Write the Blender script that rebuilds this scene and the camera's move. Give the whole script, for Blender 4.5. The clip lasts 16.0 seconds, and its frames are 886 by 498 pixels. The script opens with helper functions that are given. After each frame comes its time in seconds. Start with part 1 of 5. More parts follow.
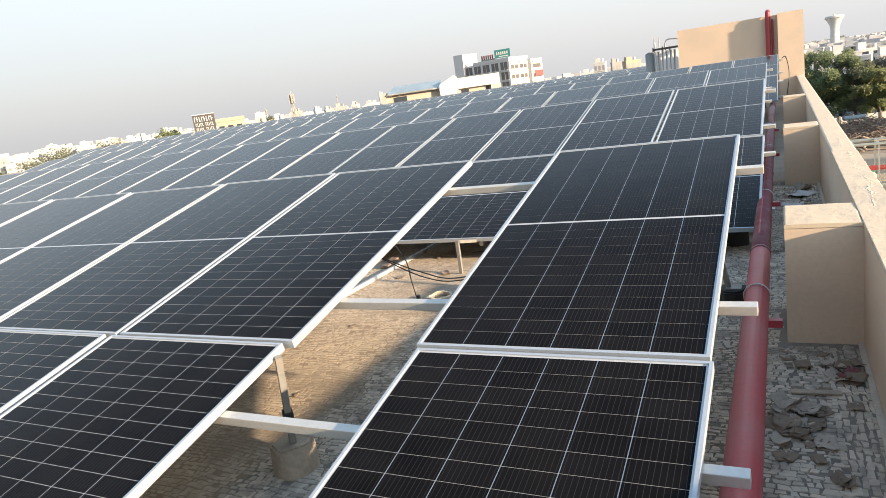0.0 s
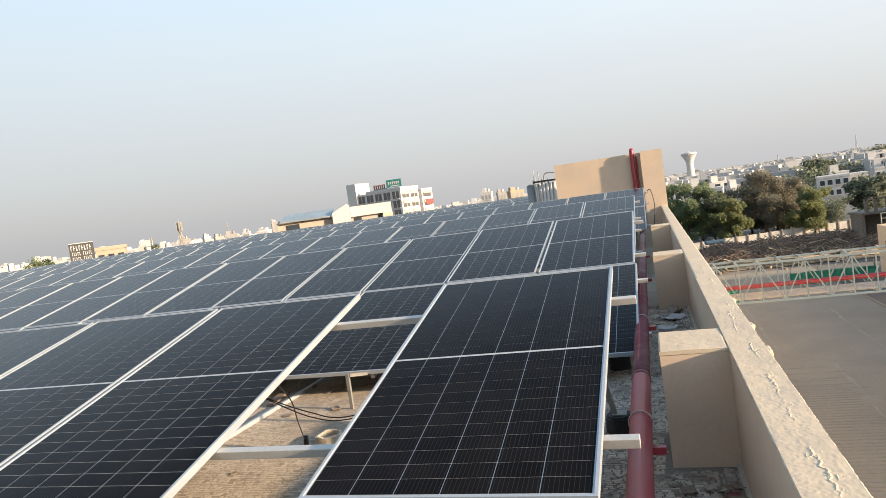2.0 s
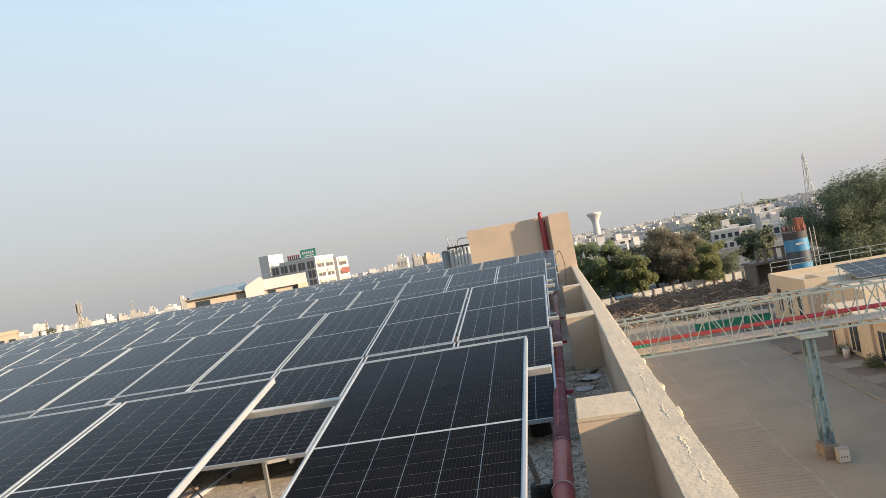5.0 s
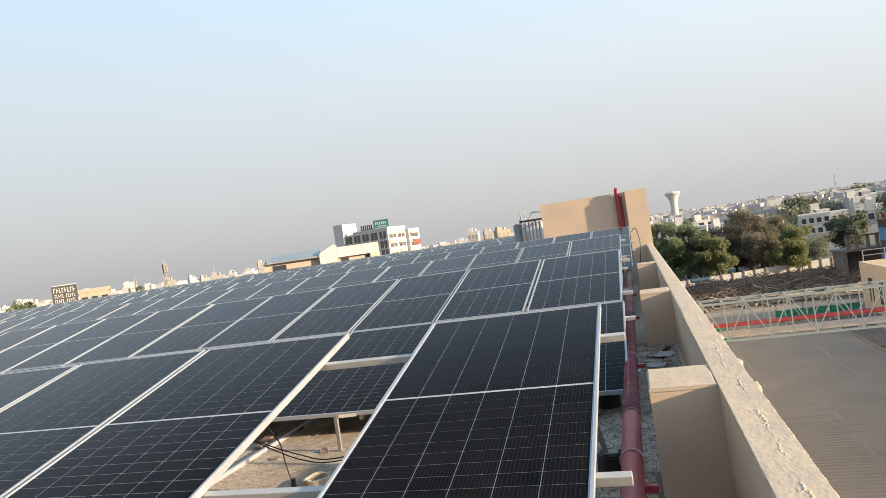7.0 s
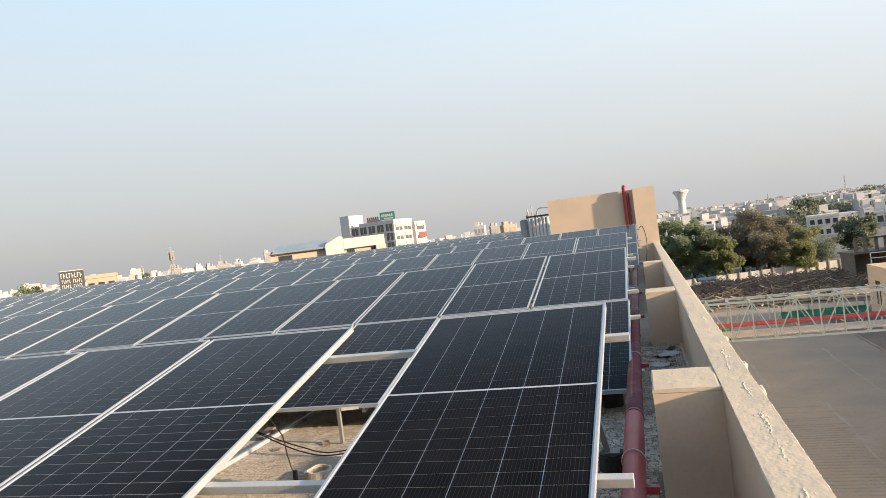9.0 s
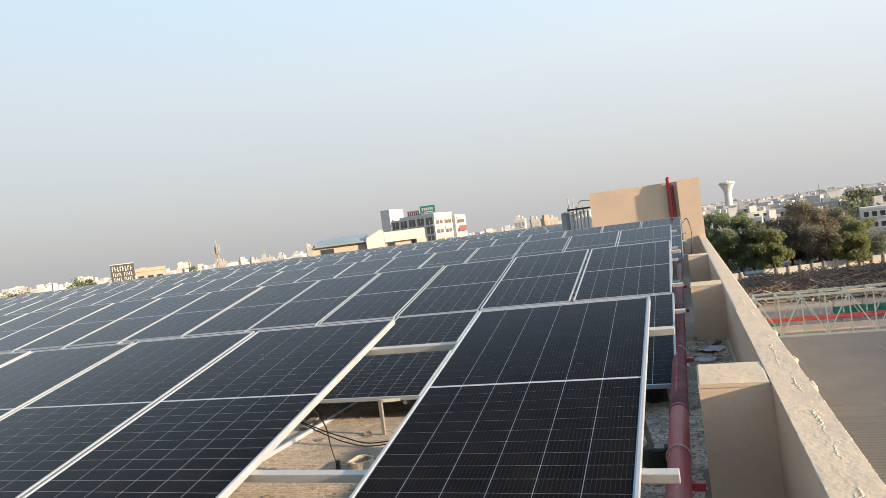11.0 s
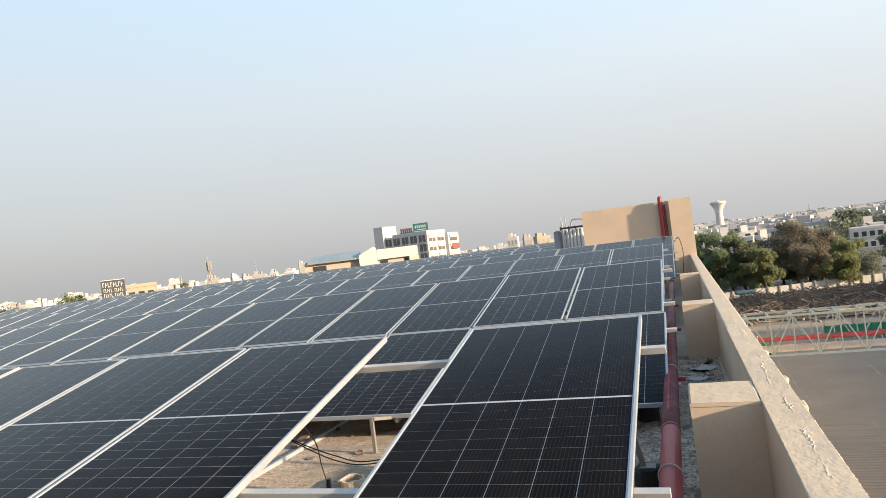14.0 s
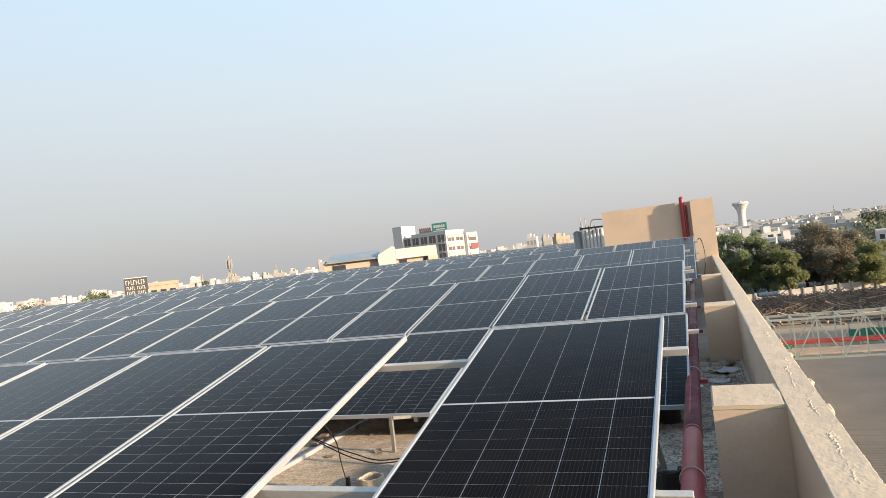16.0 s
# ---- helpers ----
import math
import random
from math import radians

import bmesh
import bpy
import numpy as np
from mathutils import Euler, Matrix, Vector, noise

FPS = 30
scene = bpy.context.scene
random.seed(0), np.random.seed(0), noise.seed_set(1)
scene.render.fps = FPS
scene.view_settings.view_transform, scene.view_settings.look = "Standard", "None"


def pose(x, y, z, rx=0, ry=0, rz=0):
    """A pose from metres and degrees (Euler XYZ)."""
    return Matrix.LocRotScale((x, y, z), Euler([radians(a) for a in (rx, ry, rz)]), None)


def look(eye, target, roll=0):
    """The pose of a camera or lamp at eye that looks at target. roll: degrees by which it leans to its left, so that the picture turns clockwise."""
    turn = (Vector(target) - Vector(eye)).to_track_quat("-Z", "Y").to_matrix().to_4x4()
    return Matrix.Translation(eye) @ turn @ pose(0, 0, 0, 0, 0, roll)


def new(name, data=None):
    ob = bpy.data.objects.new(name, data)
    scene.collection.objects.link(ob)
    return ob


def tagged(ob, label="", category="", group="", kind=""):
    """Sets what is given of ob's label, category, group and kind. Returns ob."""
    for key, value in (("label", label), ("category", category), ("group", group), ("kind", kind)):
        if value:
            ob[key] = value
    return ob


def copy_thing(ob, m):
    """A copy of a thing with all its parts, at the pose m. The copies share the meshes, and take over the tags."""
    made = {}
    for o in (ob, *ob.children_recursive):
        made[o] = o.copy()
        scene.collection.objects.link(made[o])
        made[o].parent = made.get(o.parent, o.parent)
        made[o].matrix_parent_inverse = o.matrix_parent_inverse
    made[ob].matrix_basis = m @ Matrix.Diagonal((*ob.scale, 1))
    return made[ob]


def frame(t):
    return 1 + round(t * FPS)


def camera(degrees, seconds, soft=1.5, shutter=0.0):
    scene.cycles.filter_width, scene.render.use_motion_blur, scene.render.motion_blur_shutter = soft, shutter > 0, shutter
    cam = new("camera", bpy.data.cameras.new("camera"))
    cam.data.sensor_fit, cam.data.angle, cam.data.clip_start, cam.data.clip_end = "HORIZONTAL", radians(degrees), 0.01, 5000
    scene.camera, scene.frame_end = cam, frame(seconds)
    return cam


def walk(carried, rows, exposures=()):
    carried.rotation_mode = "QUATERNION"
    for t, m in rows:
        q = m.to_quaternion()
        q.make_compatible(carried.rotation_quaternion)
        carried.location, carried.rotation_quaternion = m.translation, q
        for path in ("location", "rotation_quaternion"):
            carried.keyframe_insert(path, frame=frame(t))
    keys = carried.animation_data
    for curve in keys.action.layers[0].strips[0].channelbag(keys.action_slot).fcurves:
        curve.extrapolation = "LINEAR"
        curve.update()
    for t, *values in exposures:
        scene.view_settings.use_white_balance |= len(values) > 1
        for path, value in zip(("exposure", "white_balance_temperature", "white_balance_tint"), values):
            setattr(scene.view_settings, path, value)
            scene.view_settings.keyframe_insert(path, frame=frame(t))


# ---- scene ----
cam = camera(66.4, 16.0, soft=0.55)
PATH = [
    (0, (1.379, -2.251, 1.667), (0.47, -0.525, 1.227), -8.3),
    (0.5, (1.406, -2.264, 1.671), (0.51, -0.522, 1.269), -8.6),
    (1, (1.397, -2.259, 1.671), (0.41, -0.571, 1.25), -10.1),
    (1.5, (1.417, -2.223, 1.702), (0.614, -0.411, 1.428), -9.9),
    (2, (1.414, -2.207, 1.714), (0.817, -0.302, 1.591), -8.1),
    (2.5, (1.392, -2.19, 1.725), (0.785, -0.285, 1.691), -6.8),
    (3, (1.399, -2.234, 1.741), (0.777, -0.334, 1.772), -6.0),
    (3.5, (1.403, -2.283, 1.761), (0.796, -0.378, 1.818), -6.1),
    (4, (1.437, -2.228, 1.8), (1.074, -0.262, 1.863), -9.9),
    (4.2, (1.42, -2.22, 1.812), (1.131, -0.243, 1.9), -10.6),
    (6.3, (1.492, -2.215, 1.712), (1.067, -0.263, 1.618), -10.4),
    (6.5, (1.453, -2.223, 1.712), (1.03, -0.269, 1.657), -9.9),
    (7, (1.408, -2.234, 1.708), (0.862, -0.31, 1.696), -8.4),
    (7.5, (1.41, -2.24, 1.709), (0.878, -0.312, 1.688), -8.8),
    (8, (1.423, -2.233, 1.708), (0.895, -0.304, 1.666), -8.7),
    (8.5, (1.429, -2.235, 1.712), (0.913, -0.303, 1.69), -9.5),
    (9, (1.408, -2.225, 1.724), (0.843, -0.307, 1.695), -7.2),
    (9.5, (1.396, -2.236, 1.718), (0.722, -0.353, 1.707), -7.3),
    (9.7, (1.403, -2.221, 1.721), (0.721, -0.342, 1.687), -7.3),
    (12, (1.399, -2.227, 1.716), (0.734, -0.341, 1.688), -7.5),
    (12.5, (1.411, -2.232, 1.722), (0.782, -0.334, 1.726), -7.9),
    (13, (1.41, -2.233, 1.721), (0.773, -0.337, 1.746), -7.9),
    (13.5, (1.403, -2.232, 1.721), (0.758, -0.339, 1.754), -7.4),
    (14, (1.405, -2.234, 1.719), (0.752, -0.344, 1.735), -7.0),
    (14.5, (1.404, -2.232, 1.72), (0.733, -0.348, 1.734), -7.3),
    (15, (1.399, -2.235, 1.719), (0.705, -0.359, 1.738), -7.3),
    (15.5, (1.393, -2.229, 1.72), (0.682, -0.36, 1.75), -6.8),
    (16, (1.394, -2.235, 1.718), (0.689, -0.363, 1.74), -6.7),
]
walk(cam, [(t, look(eye, target, roll)) for t, eye, target, roll in PATH], exposures=[(0.0, 1.43, 6500, 10), (0.5, 1.43, 6800, 10), (1.2, 1.43, 6800, 10), (2.2, 1.03, 6450, 10), (2.6, 1.03, 6450, 10), (3.1, 0.86, 6500, 10), (4.2, 0.85, 6550, 10), (6.3, 1.0, 6500, 10), (16.0, 1.0, 6500, 10)])

# ---- world and sun ----
SUN_TO = Vector((1.0, -0.20, 0.243)).normalized()
world = bpy.data.worlds.new("hazy_sky")
scene.world = world
world.use_nodes = True
wn, wl = world.node_tree.nodes, world.node_tree.links
wn.clear()
sky = wn.new("ShaderNodeTexSky")
sky.sky_type = "NISHITA"
sky.sun_disc = False
sky.sun_elevation = math.asin(SUN_TO.z)
sky.sun_rotation = math.atan2(SUN_TO.x, SUN_TO.y)
sky.altitude, sky.air_density, sky.dust_density, sky.ozone_density = 50, 1.0, 3.5, 1.0
wco = wn.new("ShaderNodeTexCoord")
wsep = wn.new("ShaderNodeSeparateXYZ")
wl.new(wco.outputs["Generated"], wsep.inputs[0])
# dust haze: the sky greys towards the horizon all round
wramp = wn.new("ShaderNodeValToRGB")
wl.new(wsep.outputs["Z"], wramp.inputs["Fac"])
els = wramp.color_ramp.elements
els[0].position, els[0].color = 0.0, (0.365, 0.363, 0.372, 1)
els[1].position, els[1].color = 1.0, (0.13, 0.23, 0.40, 1)
for p, c in ((0.06, (0.395, 0.395, 0.405, 1)), (0.14, (0.445, 0.458, 0.468, 1)), (0.25, (0.49, 0.538, 0.568, 1)), (0.38, (0.465, 0.587, 0.68, 1)), (0.6, (0.26, 0.38, 0.53, 1))):
    e = els.new(p)
    e.color = c
wmix = wn.new("ShaderNodeMix")
wmix.data_type = "RGBA"
wmix.inputs[0].default_value = 0.75
wsc = wn.new("ShaderNodeVectorMath")
wsc.operation = "SCALE"
wsc.inputs["Scale"].default_value = 0.08
wl.new(sky.outputs[0], wsc.inputs[0])
wl.new(wsc.outputs[0], wmix.inputs[6])
wl.new(wramp.outputs[0], wmix.inputs[7])
wbg = wn.new("ShaderNodeBackground")
wbg.inputs[1].default_value = 1.0
# haze is brighter towards the sun, darker away from it
wdot = wn.new("ShaderNodeVectorMath")
wdot.operation = "DOT_PRODUCT"
wl.new(wco.outputs["Generated"], wdot.inputs[0])
wdot.inputs[1].default_value = Vector((SUN_TO.x, SUN_TO.y, 0)).normalized()
wgl = wn.new("ShaderNodeMath")
wgl.operation = "MULTIPLY_ADD"
wl.new(wdot.outputs["Value"], wgl.inputs[0])
wgl.inputs[1].default_value, wgl.inputs[2].default_value = 0.19, 1.01
wfin = wn.new("ShaderNodeVectorMath")
wfin.operation = "SCALE"
wl.new(wmix.outputs[2], wfin.inputs[0])
wl.new(wgl.outputs[0], wfin.inputs["Scale"])
wl.new(wfin.outputs[0], wbg.inputs[0])
wout = wn.new("ShaderNodeOutputWorld")
wl.new(wbg.outputs[0], wout.inputs[0])

sun = new("sun", bpy.data.lights.new("sun", "SUN"))
sun.data.energy, sun.data.angle, sun.data.color = 5.0, radians(1.0), (1.0, 0.78, 0.55)
sun.matrix_world = look(SUN_TO * 50, (0, 0, 0))


# ---- materials ----
def mat(name, base, rough=0.7, metal=0.0, vary=0.12, scale=6.0, fine=60.0, bump=0.15, bump_scale=None, stain=None, stain_scale=1.5,
        stain_amount=0.4, coat=0.0, island=0.0, obj=0.0, spec=0.5, leaf=0.0):
    """A surface with grain at two scales, stains of their own colour, and relief."""
    m = bpy.data.materials.new(name)
    m.use_nodes = True
    n, l = m.node_tree.nodes, m.node_tree.links
    bs = n["Principled BSDF"]
    bs.inputs["Roughness"].default_value, bs.inputs["Metallic"].default_value = rough, metal
    bs.inputs["Coat Weight"].default_value = coat
    bs.inputs["Specular IOR Level"].default_value = spec
    co = n.new("ShaderNodeTexCoord")
    geo = n.new("ShaderNodeNewGeometry")
    pos = geo.outputs["Position"]
    big = n.new("ShaderNodeTexNoise")
    big.inputs["Scale"].default_value, big.inputs["Detail"].default_value = scale, 6
    l.new(pos, big.inputs["Vector"])
    small = n.new("ShaderNodeTexNoise")
    small.inputs["Scale"].default_value, small.inputs["Detail"].default_value = fine, 3
    l.new(pos, small.inputs["Vector"])
    add = n.new("ShaderNodeMath")
    add.operation = "ADD"
    l.new(big.outputs[0], add.inputs[0])
    l.new(small.outputs[0], add.inputs[1])
    src = add.outputs[0]
    if island or obj:
        rnd = n.new("ShaderNodeObjectInfo").outputs["Random"] if obj else geo.outputs["Random Per Island"]
        sc = n.new("ShaderNodeMath")
        sc.operation = "MULTIPLY_ADD"
        l.new(rnd, sc.inputs[0])
        sc.inputs[1].default_value = island or obj
        l.new(src, sc.inputs[2])
        src = sc.outputs[0]
    mr = n.new("ShaderNodeMapRange")
    mr.inputs["From Min"].default_value, mr.inputs["From Max"].default_value = 0.6, 1.4 + (island or obj)
    mr.inputs["To Min"].default_value, mr.inputs["To Max"].default_value = 1 - vary, 1 + vary
    l.new(src, mr.inputs["Value"])
    vm = n.new("ShaderNodeVectorMath")
    vm.operation = "SCALE"
    vm.inputs[0].default_value = base
    l.new(mr.outputs[0], vm.inputs["Scale"])
    col = vm.outputs[0]
    if stain:
        sn = n.new("ShaderNodeTexNoise")
        sn.inputs["Scale"].default_value, sn.inputs["Detail"].default_value, sn.inputs["Roughness"].default_value = stain_scale, 8, 0.65
        l.new(pos, sn.inputs["Vector"])
        rp = n.new("ShaderNodeMapRange")
        rp.inputs["From Min"].default_value, rp.inputs["From Max"].default_value = 0.48, 0.68
        rp.inputs["To Max"].default_value = stain_amount
        l.new(sn.outputs[0], rp.inputs["Value"])
        mx = n.new("ShaderNodeMix")
        mx.data_type = "RGBA"
        l.new(rp.outputs[0], mx.inputs[0])
        l.new(col, mx.inputs[6])
        mx.inputs[7].default_value = (*stain, 1)
        col = mx.outputs[2]
    l.new(col, bs.inputs["Base Color"])
    if leaf:
        tl = n.new("ShaderNodeBsdfTranslucent")
        l.new(col, tl.inputs["Color"])
        ms = n.new("ShaderNodeMixShader")
        ms.inputs[0].default_value = leaf
        l.new(bs.outputs[0], ms.inputs[1])
        l.new(tl.outputs[0], ms.inputs[2])
        l.new(ms.outputs[0], n["Material Output"].inputs["Surface"])
    rr = n.new("ShaderNodeMapRange")
    rr.inputs["To Min"].default_value, rr.inputs["To Max"].default_value = max(0.02, rough - 0.1), min(1, rough + 0.1)
    l.new(big.outputs[0], rr.inputs["Value"])
    l.new(rr.outputs[0], bs.inputs["Roughness"])
    if bump:
        bp = n.new("ShaderNodeBump")
        bp.inputs["Strength"].default_value, bp.inputs["Distance"].default_value = bump, 0.01
        bn = n.new("ShaderNodeTexNoise")
        bn.inputs["Scale"].default_value, bn.inputs["Detail"].default_value = bump_scale or fine, 5
        l.new(pos, bn.inputs["Vector"])
        l.new(bn.outputs[0], bp.inputs["Height"])
        l.new(bp.outputs[0], bs.inputs["Normal"])
    return m


def cell_material(name, obj):
    """Dark silicon under glass: fine silver busbars, light dust, a clear coat."""
    m = bpy.data.materials.new(name)
    m.use_nodes = True
    n, l = m.node_tree.nodes, m.node_tree.links
    bs = n["Principled BSDF"]
    uv = n.new("ShaderNodeUVMap")
    sep = n.new("ShaderNodeSeparateXYZ")
    l.new(uv.outputs[0], sep.inputs[0])
    k = n.new("ShaderNodeMath")
    k.operation = "MULTIPLY"
    l.new(sep.outputs["X"], k.inputs[0])
    k.inputs[1].default_value = 10
    fr = n.new("ShaderNodeMath")
    fr.operation = "PINGPONG"
    l.new(k.outputs[0], fr.inputs[0])
    fr.inputs[1].default_value = 0.5
    gt = n.new("ShaderNodeMath")
    gt.operation = "GREATER_THAN"
    l.new(fr.outputs[0], gt.inputs[0])
    gt.inputs[1].default_value = 0.455
    geo = n.new("ShaderNodeNewGeometry")
    dust = n.new("ShaderNodeTexNoise")
    dust.inputs["Scale"].default_value, dust.inputs["Detail"].default_value = 5.0, 8
    l.new(geo.outputs["Position"], dust.inputs["Vector"])
    tone = n.new("ShaderNodeMapRange")
    l.new(n.new("ShaderNodeObjectInfo").outputs["Random"] if obj else geo.outputs["Random Per Island"], tone.inputs["Value"])
    tone.inputs["To Min"].default_value, tone.inputs["To Max"].default_value = 0.8, 1.25
    base = n.new("ShaderNodeVectorMath")
    base.operation = "SCALE"
    base.inputs[0].default_value = (0.0056, 0.0051, 0.0055)
    l.new(tone.outputs[0], base.inputs["Scale"])
    mx = n.new("ShaderNodeMix")
    mx.data_type = "RGBA"
    l.new(gt.outputs[0], mx.inputs[0])
    l.new(base.outputs[0], mx.inputs[6])
    mx.inputs[7].default_value = (0.028, 0.028, 0.029, 1)
    dm = n.new("ShaderNodeMapRange")
    dm.inputs["From Min"].default_value, dm.inputs["From Max"].default_value = 0.35, 0.75
    dm.inputs["To Min"].default_value, dm.inputs["To Max"].default_value = 0.0, 0.012
    l.new(dust.outputs[0], dm.inputs["Value"])
    md = n.new("ShaderNodeMix")
    md.data_type = "RGBA"
    l.new(dm.outputs[0], md.inputs[0])
    l.new(mx.outputs[2], md.inputs[6])
    md.inputs[7].default_value = (0.35, 0.3, 0.24, 1)
    l.new(md.outputs[2], bs.inputs["Base Color"])
    bs.inputs["Roughness"].default_value = 0.12
    # anti-reflective glass: nearly no gloss seen from above, more along the surface
    lw = n.new("ShaderNodeLayerWeight")
    lw.inputs["Blend"].default_value = 0.5
    gl = n.new("ShaderNodeMapRange")
    l.new(lw.outputs["Facing"], gl.inputs["Value"])
    gl.inputs["From Min"].default_value, gl.inputs["From Max"].default_value = 0.56, 0.9
    gl.inputs["To Min"].default_value, gl.inputs["To Max"].default_value = 0.027, 0.15
    l.new(gl.outputs[0], bs.inputs["Specular IOR Level"])
    rr = n.new("ShaderNodeMapRange")
    rr.inputs["To Min"].default_value, rr.inputs["To Max"].default_value = 0.06, 0.18
    l.new(dust.outputs[0], rr.inputs["Value"])
    l.new(rr.outputs[0], bs.inputs["Roughness"])
    return m


CELL = cell_material("silicon_cells", False)
CELL_ONE = cell_material("silicon_cell", True)
SHEET = mat("white_backsheet", (0.43, 0.435, 0.44), rough=0.2, vary=0.06, bump=0)
ALU = mat("anodised_aluminium", (0.42, 0.45, 0.475), rough=0.42, metal=0.35, vary=0.08, bump=0.05)
PURLIN = mat("pale_purlin_metal", (0.56, 0.535, 0.49), rough=0.42, metal=0.45, vary=0.1, bump=0.05, stain=(0.42, 0.40, 0.36), stain_amount=0.25, stain_scale=5)
# near-black of the leg clamp, also used as painted shade on two pedestals
NEAR_BLACK = mat("black_bitumen_coat", (0.025, 0.023, 0.022), rough=0.7, vary=0.3, scale=8, bump=0.4, bump_scale=40)
CONC_DARK = mat("rust_stained_concrete", (0.20, 0.17, 0.14), rough=0.95, vary=0.25, scale=3, bump=0.4, stain=(0.14, 0.10, 0.07), stain_amount=0.6, stain_scale=2)
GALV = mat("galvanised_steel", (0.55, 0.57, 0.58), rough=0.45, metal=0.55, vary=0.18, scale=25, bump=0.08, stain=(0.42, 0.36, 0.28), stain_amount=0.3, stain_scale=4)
# weathered steel, its base darkened further for the legs' shaded sides
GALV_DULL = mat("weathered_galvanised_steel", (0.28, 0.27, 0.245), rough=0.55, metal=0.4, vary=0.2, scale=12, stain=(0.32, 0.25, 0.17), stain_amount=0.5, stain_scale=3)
PLASTER = mat("cream_plaster", (0.645, 0.485, 0.345), rough=0.9, vary=0.07, scale=1.2, fine=40, bump=0.12, bump_scale=45, stain=(0.47, 0.40, 0.31), stain_amount=0.35, stain_scale=1.3)
PLASTER_TOP = mat("cream_plaster_weathered", (0.58, 0.47, 0.335), rough=0.92, vary=0.07, scale=3, fine=60, bump=0.14, bump_scale=38, stain=(0.44, 0.38, 0.30), stain_amount=0.45, stain_scale=5)
MORTAR = mat("pale_cement_mortar", (0.52, 0.45, 0.35), rough=0.95, vary=0.15, scale=8, bump=0.6, bump_scale=60)
ROOF = mat("dusty_roof_screed", (0.40, 0.32, 0.23), rough=0.95, vary=0.25, scale=1.3, fine=28, bump=0.5, bump_scale=30, stain=(0.23, 0.20, 0.165), stain_amount=0.7, stain_scale=1.1)
TILE = mat("broken_tile_mosaic", (0.54, 0.455, 0.355), rough=0.75, spec=0.3, vary=0.35, scale=3, island=1.2, bump=0.2, stain=(0.19, 0.16, 0.13), stain_amount=0.9, stain_scale=3.2)
TILE_ONE = mat("broken_tile", (0.54, 0.455, 0.355), rough=0.75, spec=0.3, vary=0.35, scale=3, obj=1.2, bump=0.2, stain=(0.19, 0.16, 0.13), stain_amount=0.9, stain_scale=3.2)
TILE_DUSTY = mat("dust_covered_tile_mosaic", (0.47, 0.385, 0.285), spec=0.15, rough=1.0, vary=0.26, scale=2.5, island=0.9, bump=0.08, stain=(0.21, 0.17, 0.125), stain_amount=0.85, stain_scale=0.9)
DUST = mat("fine_tan_dust", (0.30, 0.235, 0.17), rough=1, vary=0.2, scale=3, bump=0.1, spec=0.1, stain=(0.24, 0.19, 0.14), stain_amount=0.6, stain_scale=1.2)
GROUT = mat("dark_grout", (0.21, 0.18, 0.145), rough=0.95, vary=0.3, scale=5, bump=0.4)
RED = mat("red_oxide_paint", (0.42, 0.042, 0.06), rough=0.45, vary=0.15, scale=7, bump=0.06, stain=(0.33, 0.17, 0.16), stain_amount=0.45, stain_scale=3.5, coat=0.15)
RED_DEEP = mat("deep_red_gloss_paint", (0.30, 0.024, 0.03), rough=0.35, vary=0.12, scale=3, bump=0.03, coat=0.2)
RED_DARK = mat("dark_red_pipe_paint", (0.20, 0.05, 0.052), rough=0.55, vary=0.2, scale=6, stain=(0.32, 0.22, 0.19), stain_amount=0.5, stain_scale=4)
# tan base puts the sun's warmth into pedestals that render in shadow
CONC = mat("grey_concrete", (0.42, 0.335, 0.24), rough=0.95, vary=0.2, scale=9, bump=0.5, bump_scale=35, stain=(0.22, 0.19, 0.15), stain_amount=0.5, stain_scale=7)
YARD = mat("yard_concrete", (0.285, 0.24, 0.18), rough=0.95, vary=0.14, scale=0.5, fine=9, bump=0.25, bump_scale=12, stain=(0.215, 0.188, 0.148), stain_amount=0.6, stain_scale=0.17)
YARD_DARK = mat("worn_yard_groove", (0.25, 0.221, 0.175), rough=1, vary=0.2, scale=0.8, fine=9, bump=0.2)
YARD_PALE = mat("pale_worn_concrete", (0.295, 0.263, 0.21), rough=0.95, vary=0.2, scale=0.8, fine=7, bump=0.2)
SOIL = mat("dry_soil", (0.21, 0.165, 0.125), rough=1, vary=0.35, scale=0.25, fine=4, bump=0.6, bump_scale=5, stain=(0.13, 0.11, 0.085), stain_amount=0.7, stain_scale=0.12)
GROUNDM = mat("town_ground", (0.16, 0.15, 0.13), rough=1, vary=0.3, scale=0.03, fine=0.4, bump=0, stain=(0.14, 0.15, 0.115), stain_amount=0.7, stain_scale=0.02)
BLACK = mat("black_cable_sheath", (0.012, 0.012, 0.013), rough=0.5, vary=0.2, bump=0.05)
PAPER = mat("torn_paper", (0.42, 0.35, 0.275), rough=0.9, vary=0.4, scale=9, obj=1.0, bump=0.3)
PALE_PAPER = mat("pale_torn_sheet", (0.62, 0.60, 0.57), rough=0.8, vary=0.2, scale=9, bump=0.2)
LEAFDRY = mat("dry_leaves_and_scraps", (0.29, 0.215, 0.15), rough=0.95, vary=0.5, scale=12, island=1.4, bump=0.2)
TRUSS = mat("pale_grey_green_paint", (0.20, 0.25, 0.26), rough=0.5, vary=0.1, scale=2, stain=(0.36, 0.34, 0.29), stain_amount=0.15, stain_scale=1.2)
POSTBLUE = mat("weathered_blue_paint", (0.08, 0.15, 0.195), rough=0.55, vary=0.2, scale=2, stain=(0.17, 0.17, 0.15), stain_amount=0.5, stain_scale=1.5)
STEEL = mat("bright_steel", (0.50, 0.48, 0.45), rough=0.42, metal=0.5, vary=0.1, scale=2, bump=0.03)
